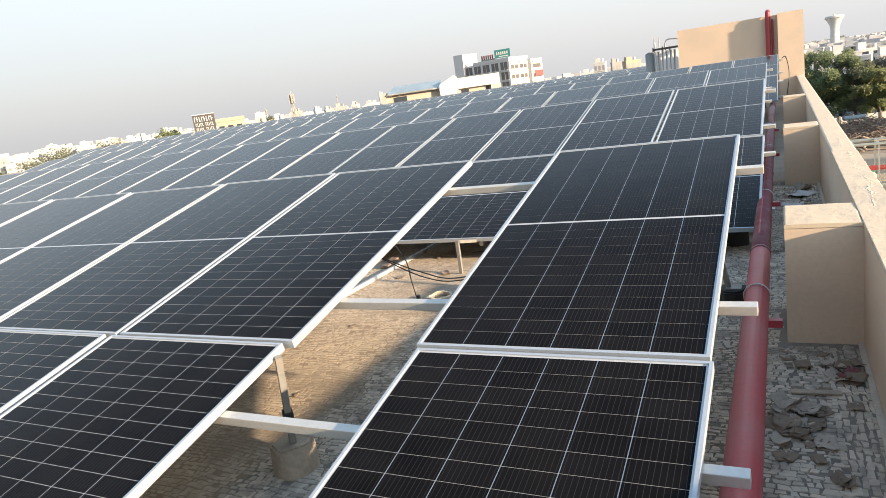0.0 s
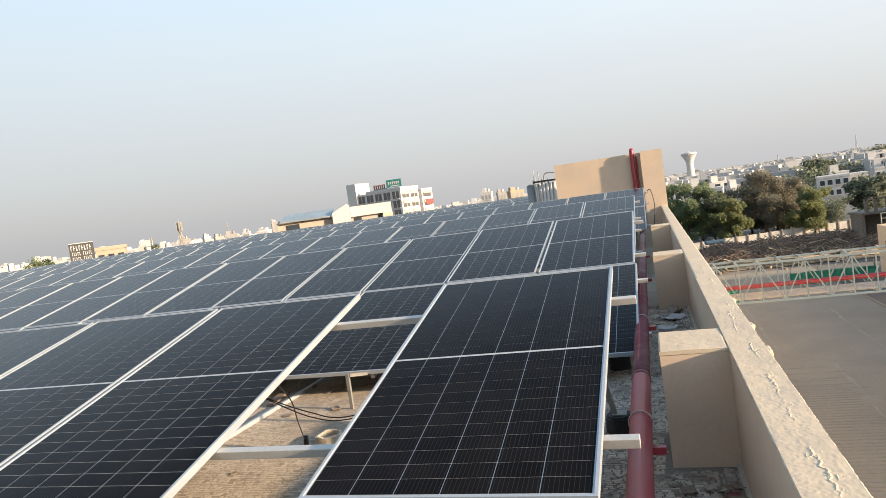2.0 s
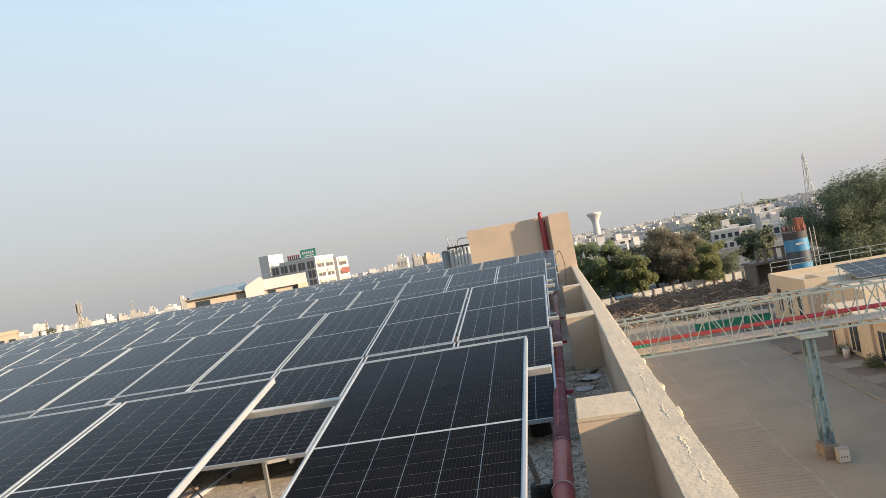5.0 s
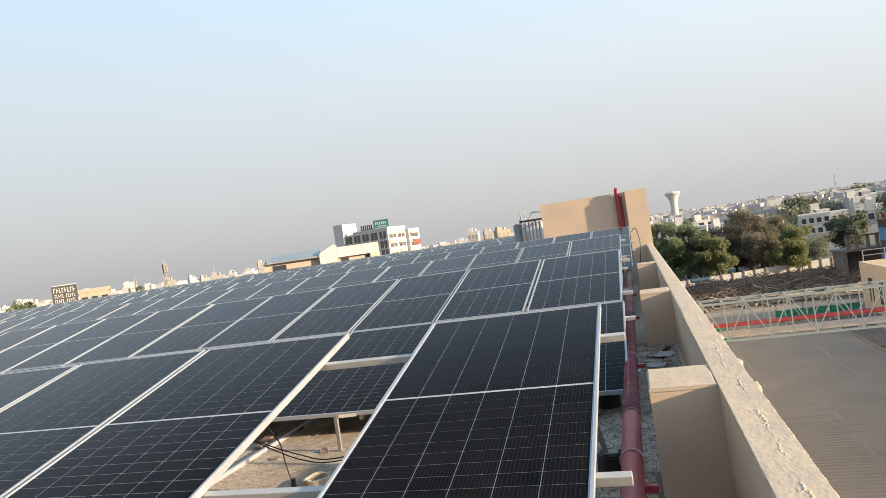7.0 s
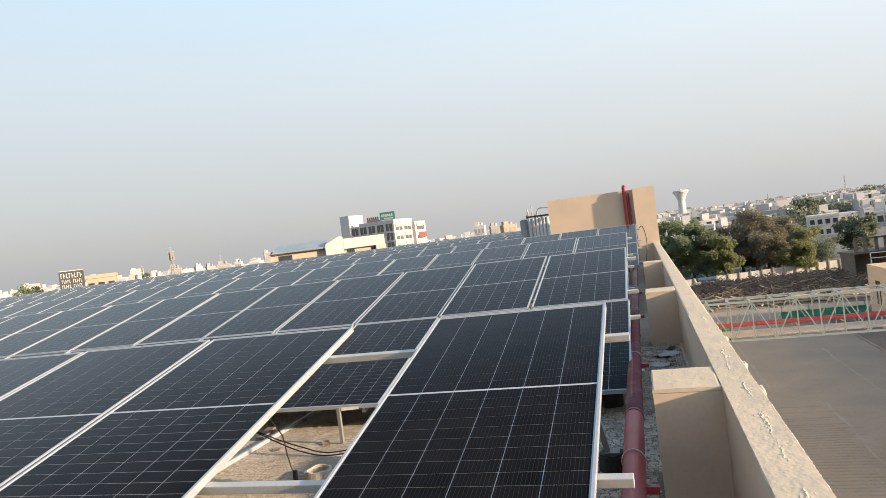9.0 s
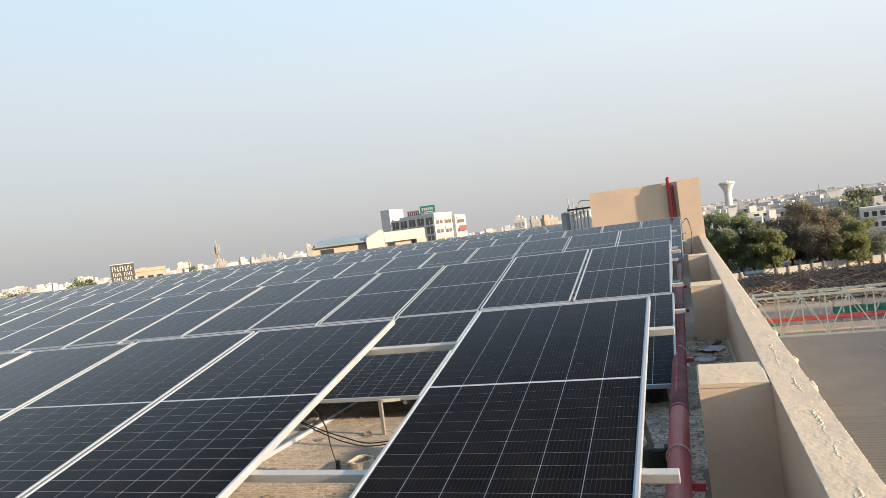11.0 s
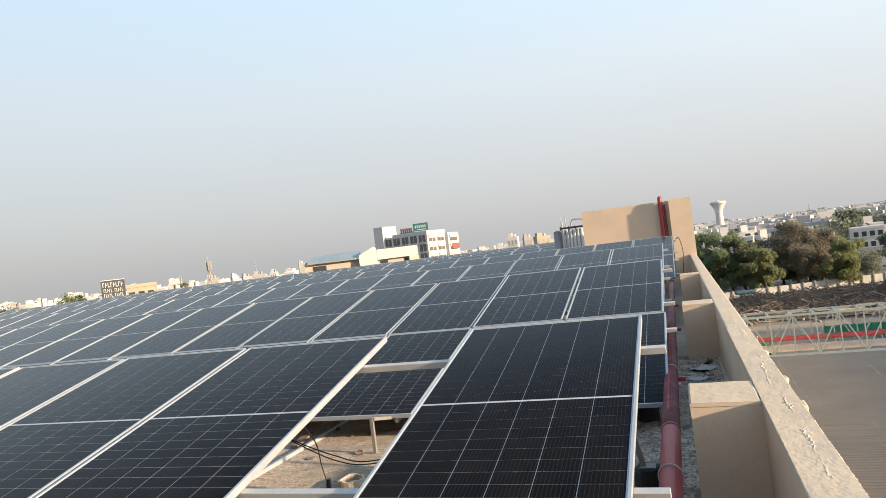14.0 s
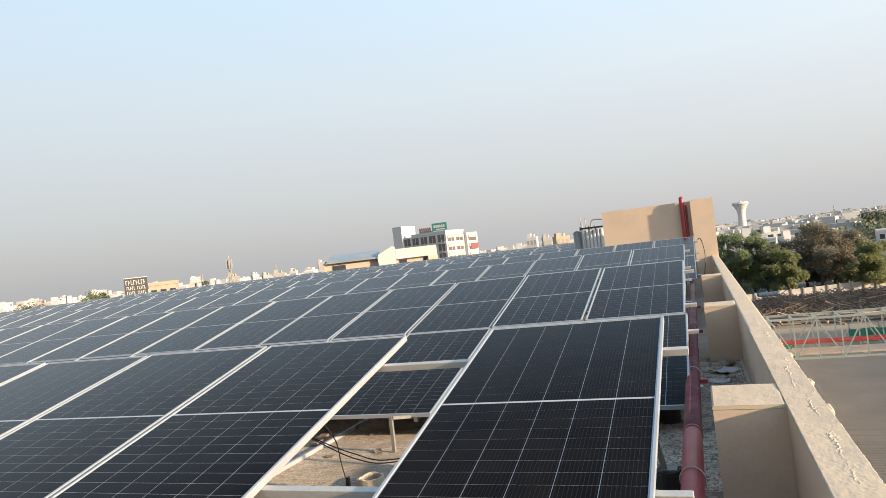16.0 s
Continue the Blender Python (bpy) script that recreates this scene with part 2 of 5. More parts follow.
WHITE = mat("white_wall_paint", (0.52, 0.50, 0.47), rough=0.85, vary=0.07, scale=0.3, fine=2, bump=0, stain=(0.46, 0.43, 0.39), stain_amount=0.4, stain_scale=0.3)
CREAM = mat("cream_wall_paint", (0.55, 0.46, 0.34), rough=0.85, vary=0.07, scale=0.3, fine=2, bump=0, stain=(0.43, 0.36, 0.27), stain_amount=0.3, stain_scale=0.4)
# cream greyed and dimmed, so distance haze sits in the skyline walls' colour
SKYCREAM = mat("faded_cream_wall_paint", (0.32, 0.305, 0.285), rough=0.85, vary=0.1, scale=0.3, fine=2, bump=0)
SHEDWALL = mat("dusty_pink_cream_wall_paint", (0.44, 0.37, 0.29), rough=0.9, vary=0.1, scale=0.5, fine=4, bump=0, stain=(0.36, 0.30, 0.24), stain_amount=0.4, stain_scale=0.7)
YELLOW = mat("yellow_wall_paint", (0.36, 0.305, 0.225), rough=0.85, vary=0.1, scale=0.4, fine=3, bump=0)
GLASS = mat("dark_window_glass", (0.035, 0.045, 0.055), rough=0.12, vary=0.3, scale=1, fine=8, bump=0)
BLUEROOF = mat("blue_metal_sheet", (0.23, 0.285, 0.31), rough=0.45, vary=0.15, scale=0.8, fine=6, bump=0, stain=(0.33, 0.40, 0.44), stain_amount=0.5, stain_scale=0.6)
# brownish glass, lightened to put distance haze into its colour
OFFICE_GLASS = mat("brown_tinted_office_glass", (0.11, 0.10, 0.095), rough=0.3, vary=0.3, scale=0.4, fine=3, bump=0)
TANKSTEEL = mat("pale_ribbed_sheet_steel", (0.60, 0.565, 0.51), rough=0.5, metal=0.1, vary=0.12, scale=2, bump=0.03)
GREENSIGN = mat("teal_sign_board", (0.03, 0.15, 0.14), rough=0.5, vary=0.08, bump=0)
SIGNWHITE = mat("white_lettering", (0.42, 0.42, 0.40), rough=0.6, vary=0.05, bump=0)
SIGNRED = mat("red_lettering", (0.22, 0.07, 0.06), rough=0.6, vary=0.05, bump=0)
BOARD = mat("dark_hoarding_board", (0.045, 0.043, 0.043), rough=0.7, vary=0.15, bump=0)
BARK = mat("bark", (0.13, 0.095, 0.065), rough=0.95, vary=0.3, scale=4, bump=0.6, bump_scale=18)
# leaf bases lighter than real foliage, standing in for haze over the trees
LEAF_A = mat("green_leaves", (0.18, 0.22, 0.105), rough=0.65, vary=0.35, scale=0.5, island=1.6, bump=0, leaf=0.45)
LEAF_B = mat("dusty_brown_leaves", (0.20, 0.18, 0.125), rough=0.75, vary=0.35, scale=0.5, island=1.6, bump=0, leaf=0.45)
LEAF_C = mat("yellow_green_leaves", (0.20, 0.215, 0.085), rough=0.65, vary=0.35, scale=0.5, island=1.6, bump=0, leaf=0.45)
LEAF_D = mat("dark_green_leaves", (0.16, 0.175, 0.11), rough=0.7, vary=0.35, scale=0.4, island=1.6, bump=0, leaf=0.45)
LEAF_E = mat("hazy_green_leaves", (0.165, 0.19, 0.11), rough=0.8, vary=0.45, scale=0.4, island=1.6, bump=0, leaf=0.45)
TIMBER_PALE = mat("pale_timber_poles", (0.36, 0.285, 0.20), rough=0.95, vary=0.5, scale=0.4, fine=3, island=1.6, bump=0)
TIMBER = mat("stacked_branches", (0.225, 0.165, 0.125), rough=0.95, vary=0.6, scale=0.4, fine=3, island=1.6, bump=0)
TARP = mat("green_shade_net", (0.02, 0.18, 0.12), rough=0.8, vary=0.25, scale=1.5, bump=0.2)
BLUEBAND = mat("bright_blue_paint", (0.04, 0.20, 0.36), rough=0.5, vary=0.15, scale=0.8, bump=0)
NAVY = mat("dark_navy_paint", (0.04, 0.055, 0.075), rough=0.5, vary=0.2, bump=0)
ORANGE = mat("orange_primer", (0.22, 0.06, 0.03), rough=0.6, vary=0.15, bump=0)
# walls muted and openings lightened: haze is put into the far town's colours
TOWN = mat("town_walls", (0.44, 0.425, 0.405), rough=0.9, vary=0.25, scale=0.02, fine=0.3, island=1.5, bump=0)
TOWN_OPEN = mat("town_openings", (0.25, 0.245, 0.24), rough=0.6, vary=0.3, bump=0)
WALL_OLD = mat("old_white_wall_panel", (0.40, 0.38, 0.34), rough=0.9, vary=0.2, scale=0.6, fine=4, bump=0, stain=(0.24, 0.22, 0.19), stain_amount=0.6, stain_scale=0.8)
BLUETARP = mat("blue_tarpaulin", (0.07, 0.12, 0.16), rough=0.7, vary=0.25, bump=0.2)


# ---- mesh helpers ----
def mesh_of(bm, name, material):
    me = bpy.data.meshes.new(name)
    bm.to_mesh(me)
    bm.free()
    me.materials.append(material)
    return me


def smooth(ob):
    for p in ob.data.polygons:
        p.use_smooth = True
    return ob


def part(name, bm, material, parent, label=""):
    """One bmesh as one mesh object under a thing or under a part."""
    ob = new(name, mesh_of(bm, name, material))
    ob.parent = parent
    return tagged(ob, label)


def thing(name, label, category, m=None, group="", kind=""):
    ob = new(name)
    ob.empty_display_size = 0.1
    if m is not None:
        ob.matrix_basis = m
    return tagged(ob, label, category, group, kind)


def solid(name, bm, material, label, category, group="", kind="", m=None):
    ob = new(name, mesh_of(bm, name, material))
    if m is not None:
        ob.matrix_basis = m
    return tagged(ob, label, category, group, kind)


def add_box(bm, x0, y0, z0, x1, y1, z1, bevel=0.0, m=None):
    r = bmesh.ops.create_cube(bm, size=1.0)
    vs = r["verts"]
    bmesh.ops.scale(bm, vec=(x1 - x0, y1 - y0, z1 - z0), verts=vs)
    bmesh.ops.translate(bm, vec=((x0 + x1) / 2, (y0 + y1) / 2, (z0 + z1) / 2), verts=vs)
    if bevel:
        es = list({e for v in vs for e in v.link_edges})
        out = bmesh.ops.bevel(bm, geom=es, offset=bevel, segments=2, affect="EDGES", profile=0.5)
        vs = list({v for f in out["faces"] for v in f.verts} | {v for v in vs if v.is_valid})
    if m is not None:
        bmesh.ops.transform(bm, matrix=m, verts=vs)
    return vs


def box(*a, **k):
    bm = bmesh.new()
    add_box(bm, *a, **k)
    return bm


def add_rod(bm, a, b, r, r2=None, seg=10):
    a, b = Vector(a), Vector(b)
    d = b - a
    out = bmesh.ops.create_cone(bm, cap_ends=True, segments=seg, radius1=r, radius2=r if r2 is None else r2, depth=d.length)
    bmesh.ops.transform(bm, matrix=Matrix.Translation((a + b) / 2) @ d.to_track_quat("Z", "Y").to_matrix().to_4x4(), verts=out["verts"])


def rod(a, b, r, r2=None, seg=10):
    bm = bmesh.new()
    add_rod(bm, a, b, r, r2, seg)
    return bm


def add_beam(bm, a, b, w, h):
    """A square section from a to b."""
    a, b = Vector(a), Vector(b)
    d = b - a
    add_box(bm, -w / 2, -h / 2, 0, w / 2, h / 2, d.length, m=Matrix.Translation(a) @ d.to_track_quat("Z", "Y").to_matrix().to_4x4())


def beam(a, b, w, h):
    bm = bmesh.new()
    add_beam(bm, a, b, w, h)
    return bm


def tube(points, r, seg=8):
    """A round cable or bent pipe through the points."""
    bm = bmesh.new()
    pts = [Vector(p) for p in points]
    rings = []
    for i, p in enumerate(pts):
        d = (pts[min(i + 1, len(pts) - 1)] - pts[max(i - 1, 0)]).normalized()
        u = d.orthogonal().normalized() if not rings else (u - d * u.dot(d)).normalized()
        v = d.cross(u)
        rings.append([bm.verts.new(p + (u * math.cos(2 * math.pi * k / seg) + v * math.sin(2 * math.pi * k / seg)) * r) for k in range(seg)])
    for a, b in zip(rings, rings[1:]):
        for k in range(seg):
            bm.faces.new((a[k], a[(k + 1) % seg], b[(k + 1) % seg], b[k]))
    bm.faces.new(rings[0][::-1])
    bm.faces.new(rings[-1])
    return bm


def curve_points(ctrl, n=24):
    """A smooth way through control points."""
    c = [Vector(p) for p in ctrl]
    c = [c[0] * 2 - c[1]] + c + [c[-1] * 2 - c[-2]]
    out = []
    for i in range(1, len(c) - 2):
        for k in range(n):
            t = k / n
            out.append(0.5 * (2 * c[i] + (c[i + 1] - c[i - 1]) * t + (2 * c[i - 1] - 5 * c[i] + 4 * c[i + 1] - c[i + 2]) * t * t
                              + (3 * c[i] - c[i - 1] - 3 * c[i + 1] + c[i + 2]) * t ** 3))
    return out + [c[-2]]


def from_eye(az, d, slope=0.0):
    """A far place: azimuth in degrees from the parapet's line, distance, rise per metre above the walker's eye."""
    a = radians(az)
    return Vector((1.40 + d * math.sin(a), -2.20 + d * math.cos(a), 1.71 + slope * d))


GROUND = -9.3

# ---- roof, parapet and end wall ----
PX0, PX1, PTOP = 1.738, 1.925, 0.704
solid("roof_floor", box(-75, -9, -0.35, PX0, 70, 0.0), ROOF, "dusty sunlit cement roof terrace under the solar panels", "floor", kind="structure")
bm = bmesh.new()
add_box(bm, -75, -9, GROUND, PX0, 70, -0.36)
solid("wall_building", bm, CREAM, "plain cream wall of the building below the roof", "wall", kind="structure")


def rough_top(bm, x0, x1, y0, y1, z, nx, ny, amp, seed, crack=None):
    """A worn, uneven cap laid over a wall top; crack: where a crumbling ridge of old mortar wanders along it."""
    rows = []
    for i in range(ny + 1):
        row = []
        for j in range(nx + 1):
            x, y = x0 + (x1 - x0) * j / nx, y0 + (y1 - y0) * i / ny
            h = amp * noise.noise((x * 7, y * 4 + seed, 0.5)) + amp * 0.5 * noise.noise((x * 23, y * 19, seed)) + amp * 0.3 * noise.noise((x * 70, y * 55, seed))
            if crack is not None:
                xm = crack + 0.055 * noise.noise((y * 1.1, 1, seed)) + 0.025 * noise.noise((y * 4.5, 2, seed)) + 0.014 * noise.noise((y * 23, 3, seed))
                xc = xm + 0.012 * noise.noise((y * 31, 5, seed)) + 0.006 * noise.noise((y * 77, 6, seed))
                on = max(0, min(1, 0.5 + 2.2 * noise.noise((y * 3.1, 7, seed))))
                line = math.exp(-((x - xc) / 0.0032) ** 2) * on * (0.5 + abs(noise.noise((y * 60, 4, seed))))
                band = math.exp(-((x - xm) / 0.032) ** 2) * on
                chip = max(0, 1 - 8 * abs(noise.noise((x * 38 + 9, y * 29, seed)))) * max(0, min(1, 3 * noise.noise((x * 17, y * 13, seed + 8))))
                h += 0.0036 * line + 0.0036 * band * chip
            e = 0.003 * noise.noise((x * 9 + seed, y * 11, 3.1)) + 0.003 * noise.noise((seed, y * 41, 3.1)) if j in (0, nx) else 0
            row.append(bm.verts.new((x + e, y, z + h - (0.004 if j in (0, nx) else 0))))
        rows.append(row)
    for a, b in zip(rows, rows[1:]):
        for j in range(nx):
            bm.faces.new((a[j], a[j + 1], b[j + 1], b[j]))
    for side, flip in ((0, True), (nx, False)):
        low = [bm.verts.new((r[side].co.x, r[side].co.y, z - 0.024)) for r in rows]
        for i in range(ny):
            q = (rows[i][side], rows[i + 1][side], low[i + 1], low[i])
            bm.faces.new(q if flip else q[::-1])
    for r, flip in ((rows[0], False), (rows[-1], True)):
        low = [bm.verts.new((v.co.x, v.co.y, z - 0.024)) for v in r]
        for j in range(nx):
            q = (r[j], low[j], low[j + 1], r[j + 1])
            bm.faces.new(q[::-1] if flip else q)


PEND = 22.21
par = thing("wall_parapet", "low cream plastered parapet wall with a worn rough top", "wall", kind="structure")
part("wall_body", box(PX0, -9, -0.6, PX1, PEND, PTOP - 0.02), PLASTER, par)
part("outer_face", box(PX0 + 0.02, -9, GROUND, PX1 - 0.003, 70, -0.6), CREAM, par)
part("wall_body", box(PX0, 22.76, -0.6, PX1, 70, PTOP - 0.02), PLASTER, par)
for ya, yb, nx, ny in ((-9, -1.6, 8, 150), (-1.6, 4.6, 60, 1100), (4.6, 10, 14, 300), (10, PEND, 8, 260)):
    bm = bmesh.new()
    rough_top(bm, PX0 - 0.002, PX1 + 0.002, ya, yb, PTOP, nx, ny, 0.0022, 1.0, 1.85)
    part("coping", bm, PLASTER_TOP, par, "rough weathered plaster coping")
for y, w in ((2.45, 0.05), (1.80, 0.07), (3.4, 0.04)):
    bm = box(PX1 - 0.01, y - w, PTOP - 0.05, PX1 + 0.025, y + w, PTOP - 0.008, bevel=0.014)
    for v in bm.verts:
        v.co += Vector((0.010, 0.014, 0.008)) * noise.noise(v.co * 40)
    part("mortar_lump", bm, PLASTER_TOP, par)
part("skirting", box(PX0 - 0.03, -9, 0.0, PX0 + 0.001, PEND, 0.018, bevel=0.006), MORTAR, par, "pale rounded mortar skirting")
BUTTS = ((-3.05, 0.5), (1.855, 0.515), (6.93, 0.46), (12.5, 0.46))
for y, d in BUTTS:
    b = thing("buttress", "cream plastered pier set against the parapet", "pier", group="parapet piers", kind="structure")
    part("pier_body", box(1.36, y, -0.02, PX0 + 0.001, y + d, PTOP - 0.028), PLASTER, b)
    bm = bmesh.new()
    rough_top(bm, 1.358, PX0 - 0.004, y - 0.003, y + d + 0.002, PTOP - 0.002, 40, 50, 0.0024, y)
    part("coping", bm, PLASTER_TOP, b)

WY, WTOP = 22.5, 2.615
ew = thing("wall_end", "tall cream plastered screen wall closing the roof", "wall", kind="structure")
part("wall_body", box(-1.745, WY, -0.02, 1.255, WY + 0.25, WTOP), PLASTER, ew)
part("pier_body", box(1.255, PEND, -0.62, 1.967, WY + 0.25, WTOP + 0.03), PLASTER, ew)

riser = thing("riser_pipe", "glossy red painted fire riser pipe fixed to the cream wall", "pipe")
smooth(part("pipe", tube(curve_points([(0.98, WY - 0.12, 0), (0.98, WY - 0.12, 1.4), (0.98, WY - 0.12, 2.58), (0.98, WY - 0.09, 2.71), (0.98, WY + 0.05, 2.75), (0.98, WY + 0.3, 2.75)], 8), 0.075, 14), RED_DEEP, riser))
smooth(part("thin_pipe", tube([(1.11, WY - 0.06, 0), (1.11, WY - 0.06, 2.50)], 0.03, 10), RED_DEEP, riser))

# ---- the fire main along the parapet ----
PIPE_Z, PIPE_R = 0.33, 0.062


def pipe_x(y):
    return 1.225 - 0.0058 * (y + 0.1)


main = thing("fire_main_pipe", "red painted fire main running along the roof on brackets", "pipe")
smooth(part("pipe", tube([(pipe_x(y), y, PIPE_Z) for y in (-7, 2.6)], PIPE_R, 20), RED, main))
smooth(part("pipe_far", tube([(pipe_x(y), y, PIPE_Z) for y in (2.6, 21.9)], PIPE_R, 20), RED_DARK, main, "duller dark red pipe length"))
for y in (2.6, 5.9, 9.2, 12.6, 15.6):
    smooth(part("coupling", tube([(pipe_x(y), y - 0.02, PIPE_Z), (pipe_x(y), y + 0.02, PIPE_Z)], PIPE_R + 0.004, 20), RED_DARK, main))
for y in (-1.2, 1.72, 4.6, 7.9, 11.0, 14.4):
    ring = [(pipe_x(y) + math.cos(a) * (PIPE_R + 0.006), y + 0.01 * math.sin(a), PIPE_Z + math.sin(a) * (PIPE_R + 0.006)) for a in np.linspace(0, 2 * math.pi, 25)]
    smooth(part("clamp", tube(ring, 0.004, 6), STEEL, main, "thin steel clamp ring"))
for y in (-1.25, 1.52, 4.65, 7.95, 11.05):
    br = bmesh.new()
    add_box(br, pipe_x(y) - 0.05, y - 0.02, PIPE_Z - PIPE_R - 0.042, pipe_x(y) + 0.125, y + 0.02, PIPE_Z - PIPE_R - 0.002)
    part("bracket", br, RED, main)
    part("bracket_post", box(pipe_x(y) - 0.03, y - 0.02, 0, pipe_x(y) + 0.01, y + 0.02, PIPE_Z - PIPE_R - 0.042), RED, main)

# ---- solar panels ----
W, L = 1.134, 2.278


def panel_parts(w, parent, single, GX=0.0036, GY=0.0024):
    """Frame of four rails, pale backsheet, and 6 x 24 half cells."""
    f = 0.013
    fr = bmesh.new()
    add_box(fr, 0, 0, -0.035, f, L, 0.004)
    add_box(fr, w - f, 0, -0.035, w, L, 0.004)
    add_box(fr, f, 0, -0.035, w - f, f, 0.004)
    add_box(fr, f, L - f, -0.035, w - f, L, 0.004)
    part("frame", fr, ALU, parent)
    part("backsheet", box(f, f, -0.008, w - f, L - f, -0.0018), SHEET, parent)
    cw = (w - 2 * f - 0.016 - 5 * GX) / 6
    ch = (L / 2 - f - 0.010 - 0.009 - 11 * GY) / 12
    spots = []
    for half in range(2):
        y0 = f + 0.010 if half == 0 else L / 2 + 0.009
        for j in range(12):
            for i in range(6):
                spots.append((f + 0.008 + i * (cw + GX), y0 + j * (ch + GY)))
    bm = bmesh.new()
    uvl = bm.loops.layers.uv.new("UVMap")
    if single:
        fc = bm.faces.new([bm.verts.new(p) for p in ((0, 0, 0), (cw, 0, 0), (cw, ch, 0), (0, ch, 0))])
        for lp, uv in zip(fc.loops, ((0, 0), (1, 0), (1, 1), (0, 1))):
            lp[uvl].uv = uv
        me = mesh_of(bm, "cell", CELL_ONE)
        for x, y in spots:
            c = new("cell", me)
            c.parent = parent
            c.location = (x, y, -0.001)
        return
    for x, y in spots:
        fc = bm.faces.new([bm.verts.new(p) for p in ((x, y, -0.001), (x + cw, y, -0.001), (x + cw, y + ch, -0.001), (x, y + ch, -0.001))])
        for lp, uv in zip(fc.loops, ((0, 0), (1, 0), (1, 1), (0, 1))):
            lp[uvl].uv = uv
    part("cell_grid", bm, CELL, parent)["kind"] = "stuff"


PLABEL = "dark blue-black solar panel with a silver aluminium frame"


def slope_pose(x, y, z, tilt):
    return pose(x, y, z, tilt, 0, 0)


# each table: its lower edge (y, z), tilt, right edges of the two rows, columns, column pitch, panel width
TABLES = (
    (-2.24, 0.175, 12.65, (-0.69, -0.64), 9, 1.205, 1.165),
    (3.70, 0.250, 12.8, (1.175, 1.150), 17, 1.17, W),
    (9.83, 0.385, 12.2, (1.07, 1.07), 21, 1.17, W),
    (15.25, 0.475, 12.1, (1.25, 1.26), 26, 1.17, W),
    (20.9, 0.53, 12.1, (-2.75, -2.75), 29, 1.17, W),
    (26.6, 0.57, 12.1, (-2.75, -2.75), 33, 1.17, W),
    (32.3, 0.60, 12.1, (-2.75, -2.75), 34, 1.17, W),
    (38.0, 0.62, 12.1, (-2.75, -2.75), 36, 1.17, W),
    (43.7, 0.635, 12.1, (-2.75, -2.75), 36, 1.17, W),
    (49.4, 0.645, 12.1, (-2.75, -2.75), 36, 1.17, W),
)
STEP = L + 0.02
near = thing("solar_panel", PLABEL, "solar panel", slope_pose(0.012, -2.28 * math.cos(radians(12.65)), 0.68 - 2.28 * math.sin(radians(12.65)) - 0.004, 12.65), "solar panels")
panel_parts(W, near, True, 0.0030, 0.0015)
copy_thing(near, slope_pose(0.0, 0.012, 0.684, 12.65))
master = {}
count = 2
far = []
for ti, (ty, tz, tilt, rights, cols, PITCH, pw) in enumerate(TABLES):
    ca, sa = math.cos(radians(tilt)), math.sin(radians(tilt))
    for row in range(2):
        for c in range(cols):
            x = rights[row] - pw - c * PITCH
            jig = random.Random(ti * 1000 + row * 100 + c)
            m = slope_pose(x + jig.uniform(-0.006, 0.006), ty + row * STEP * ca, tz + row * STEP * sa + jig.uniform(-0.004, 0.004), tilt + jig.uniform(-0.15, 0.15))
            if count >= 296 or ti > 5:
                far.append(m)
            elif pw not in master:
                master[pw] = thing("solar_panel", PLABEL, "solar panel", m, "solar panels")
                panel_parts(pw, master[pw], False)
                count += 1
            else:
                copy_thing(master[pw], m)
                count += 1

# the farther rows, joined
src_parts = {o.name.split(".")[0]: o.data for o in master[W].children}
farm = thing("far_solar_panels", "many far rows of dark solar panels with pale frames", "solar panels", kind="stuff")
for key, me in src_parts.items():
    co = np.empty(len(me.vertices) * 3)
    me.vertices.foreach_get("co", co)
    co = np.c_[co.reshape(-1, 3), np.ones(len(me.vertices))]
    faces = [tuple(p.vertices) for p in me.polygons]
    if key == "cell_grid":
        f = 0.024
        co = np.array([(f, f, -0.001, 1), (W - f, f, -0.001, 1), (W - f, L / 2 - 0.009, -0.001, 1), (f, L / 2 - 0.009, -0.001, 1),
                       (f, L / 2 + 0.009, -0.001, 1), (W - f, L / 2 + 0.009, -0.001, 1), (W - f, L - f, -0.001, 1), (f, L - f, -0.001, 1)])
        faces = [(0, 1, 2, 3), (4, 5, 6, 7)]
    verts, polys = [], []
    for m in far:
        base = len(verts)
        verts.extend((co @ np.array(m).T)[:, :3].tolist())
        polys.extend(tuple(i + base for i in fc) for fc in faces)
    out = bpy.data.meshes.new(key)
    out.from_pydata(verts, [], polys)
    if key == "cell_grid":
        out.uv_layers.new(name="UVMap")
    out.materials.append(me.materials[0])
    ob = new(key, out)
    ob.parent = farm

# ---- mounting frames: purlins, rafters, legs, feet ----
pedestal_count = 0


def pedestal(x, y, r, h, seed, material=CONC, label="round cast concrete pedestal holding a steel leg"):
    bm = bmesh.new()
    bmesh.ops.create_cone(bm, cap_ends=True, segments=36, radius1=r * 1.04, radius2=r, depth=h)
    bmesh.ops.translate(bm, vec=(0, 0, h / 2), verts=bm.verts)
    top = [e for e in bm.edges if all(v.co.z > h * 0.9 for v in e.verts)]
    bmesh.ops.bevel(bm, geom=top, offset=0.012, segments=2, affect="EDGES")
    for v in bm.verts:
        v.co.x += 0.012 * noise.noise(v.co * 14 + Vector((seed, 0, 0)))
        v.co.y += 0.012 * noise.noise(v.co * 14 + Vector((0, seed, 0)))
        if v.co.z > h * 0.8:
            v.co.z += 0.16 * h * (noise.noise((v.co.x * 9, v.co.y * 9, seed)) + v.co.x / r * 0.4)
    solid("concrete_pedestal", bm, material, label, "pedestal", "pedestals", m=pose(x, y, 0))


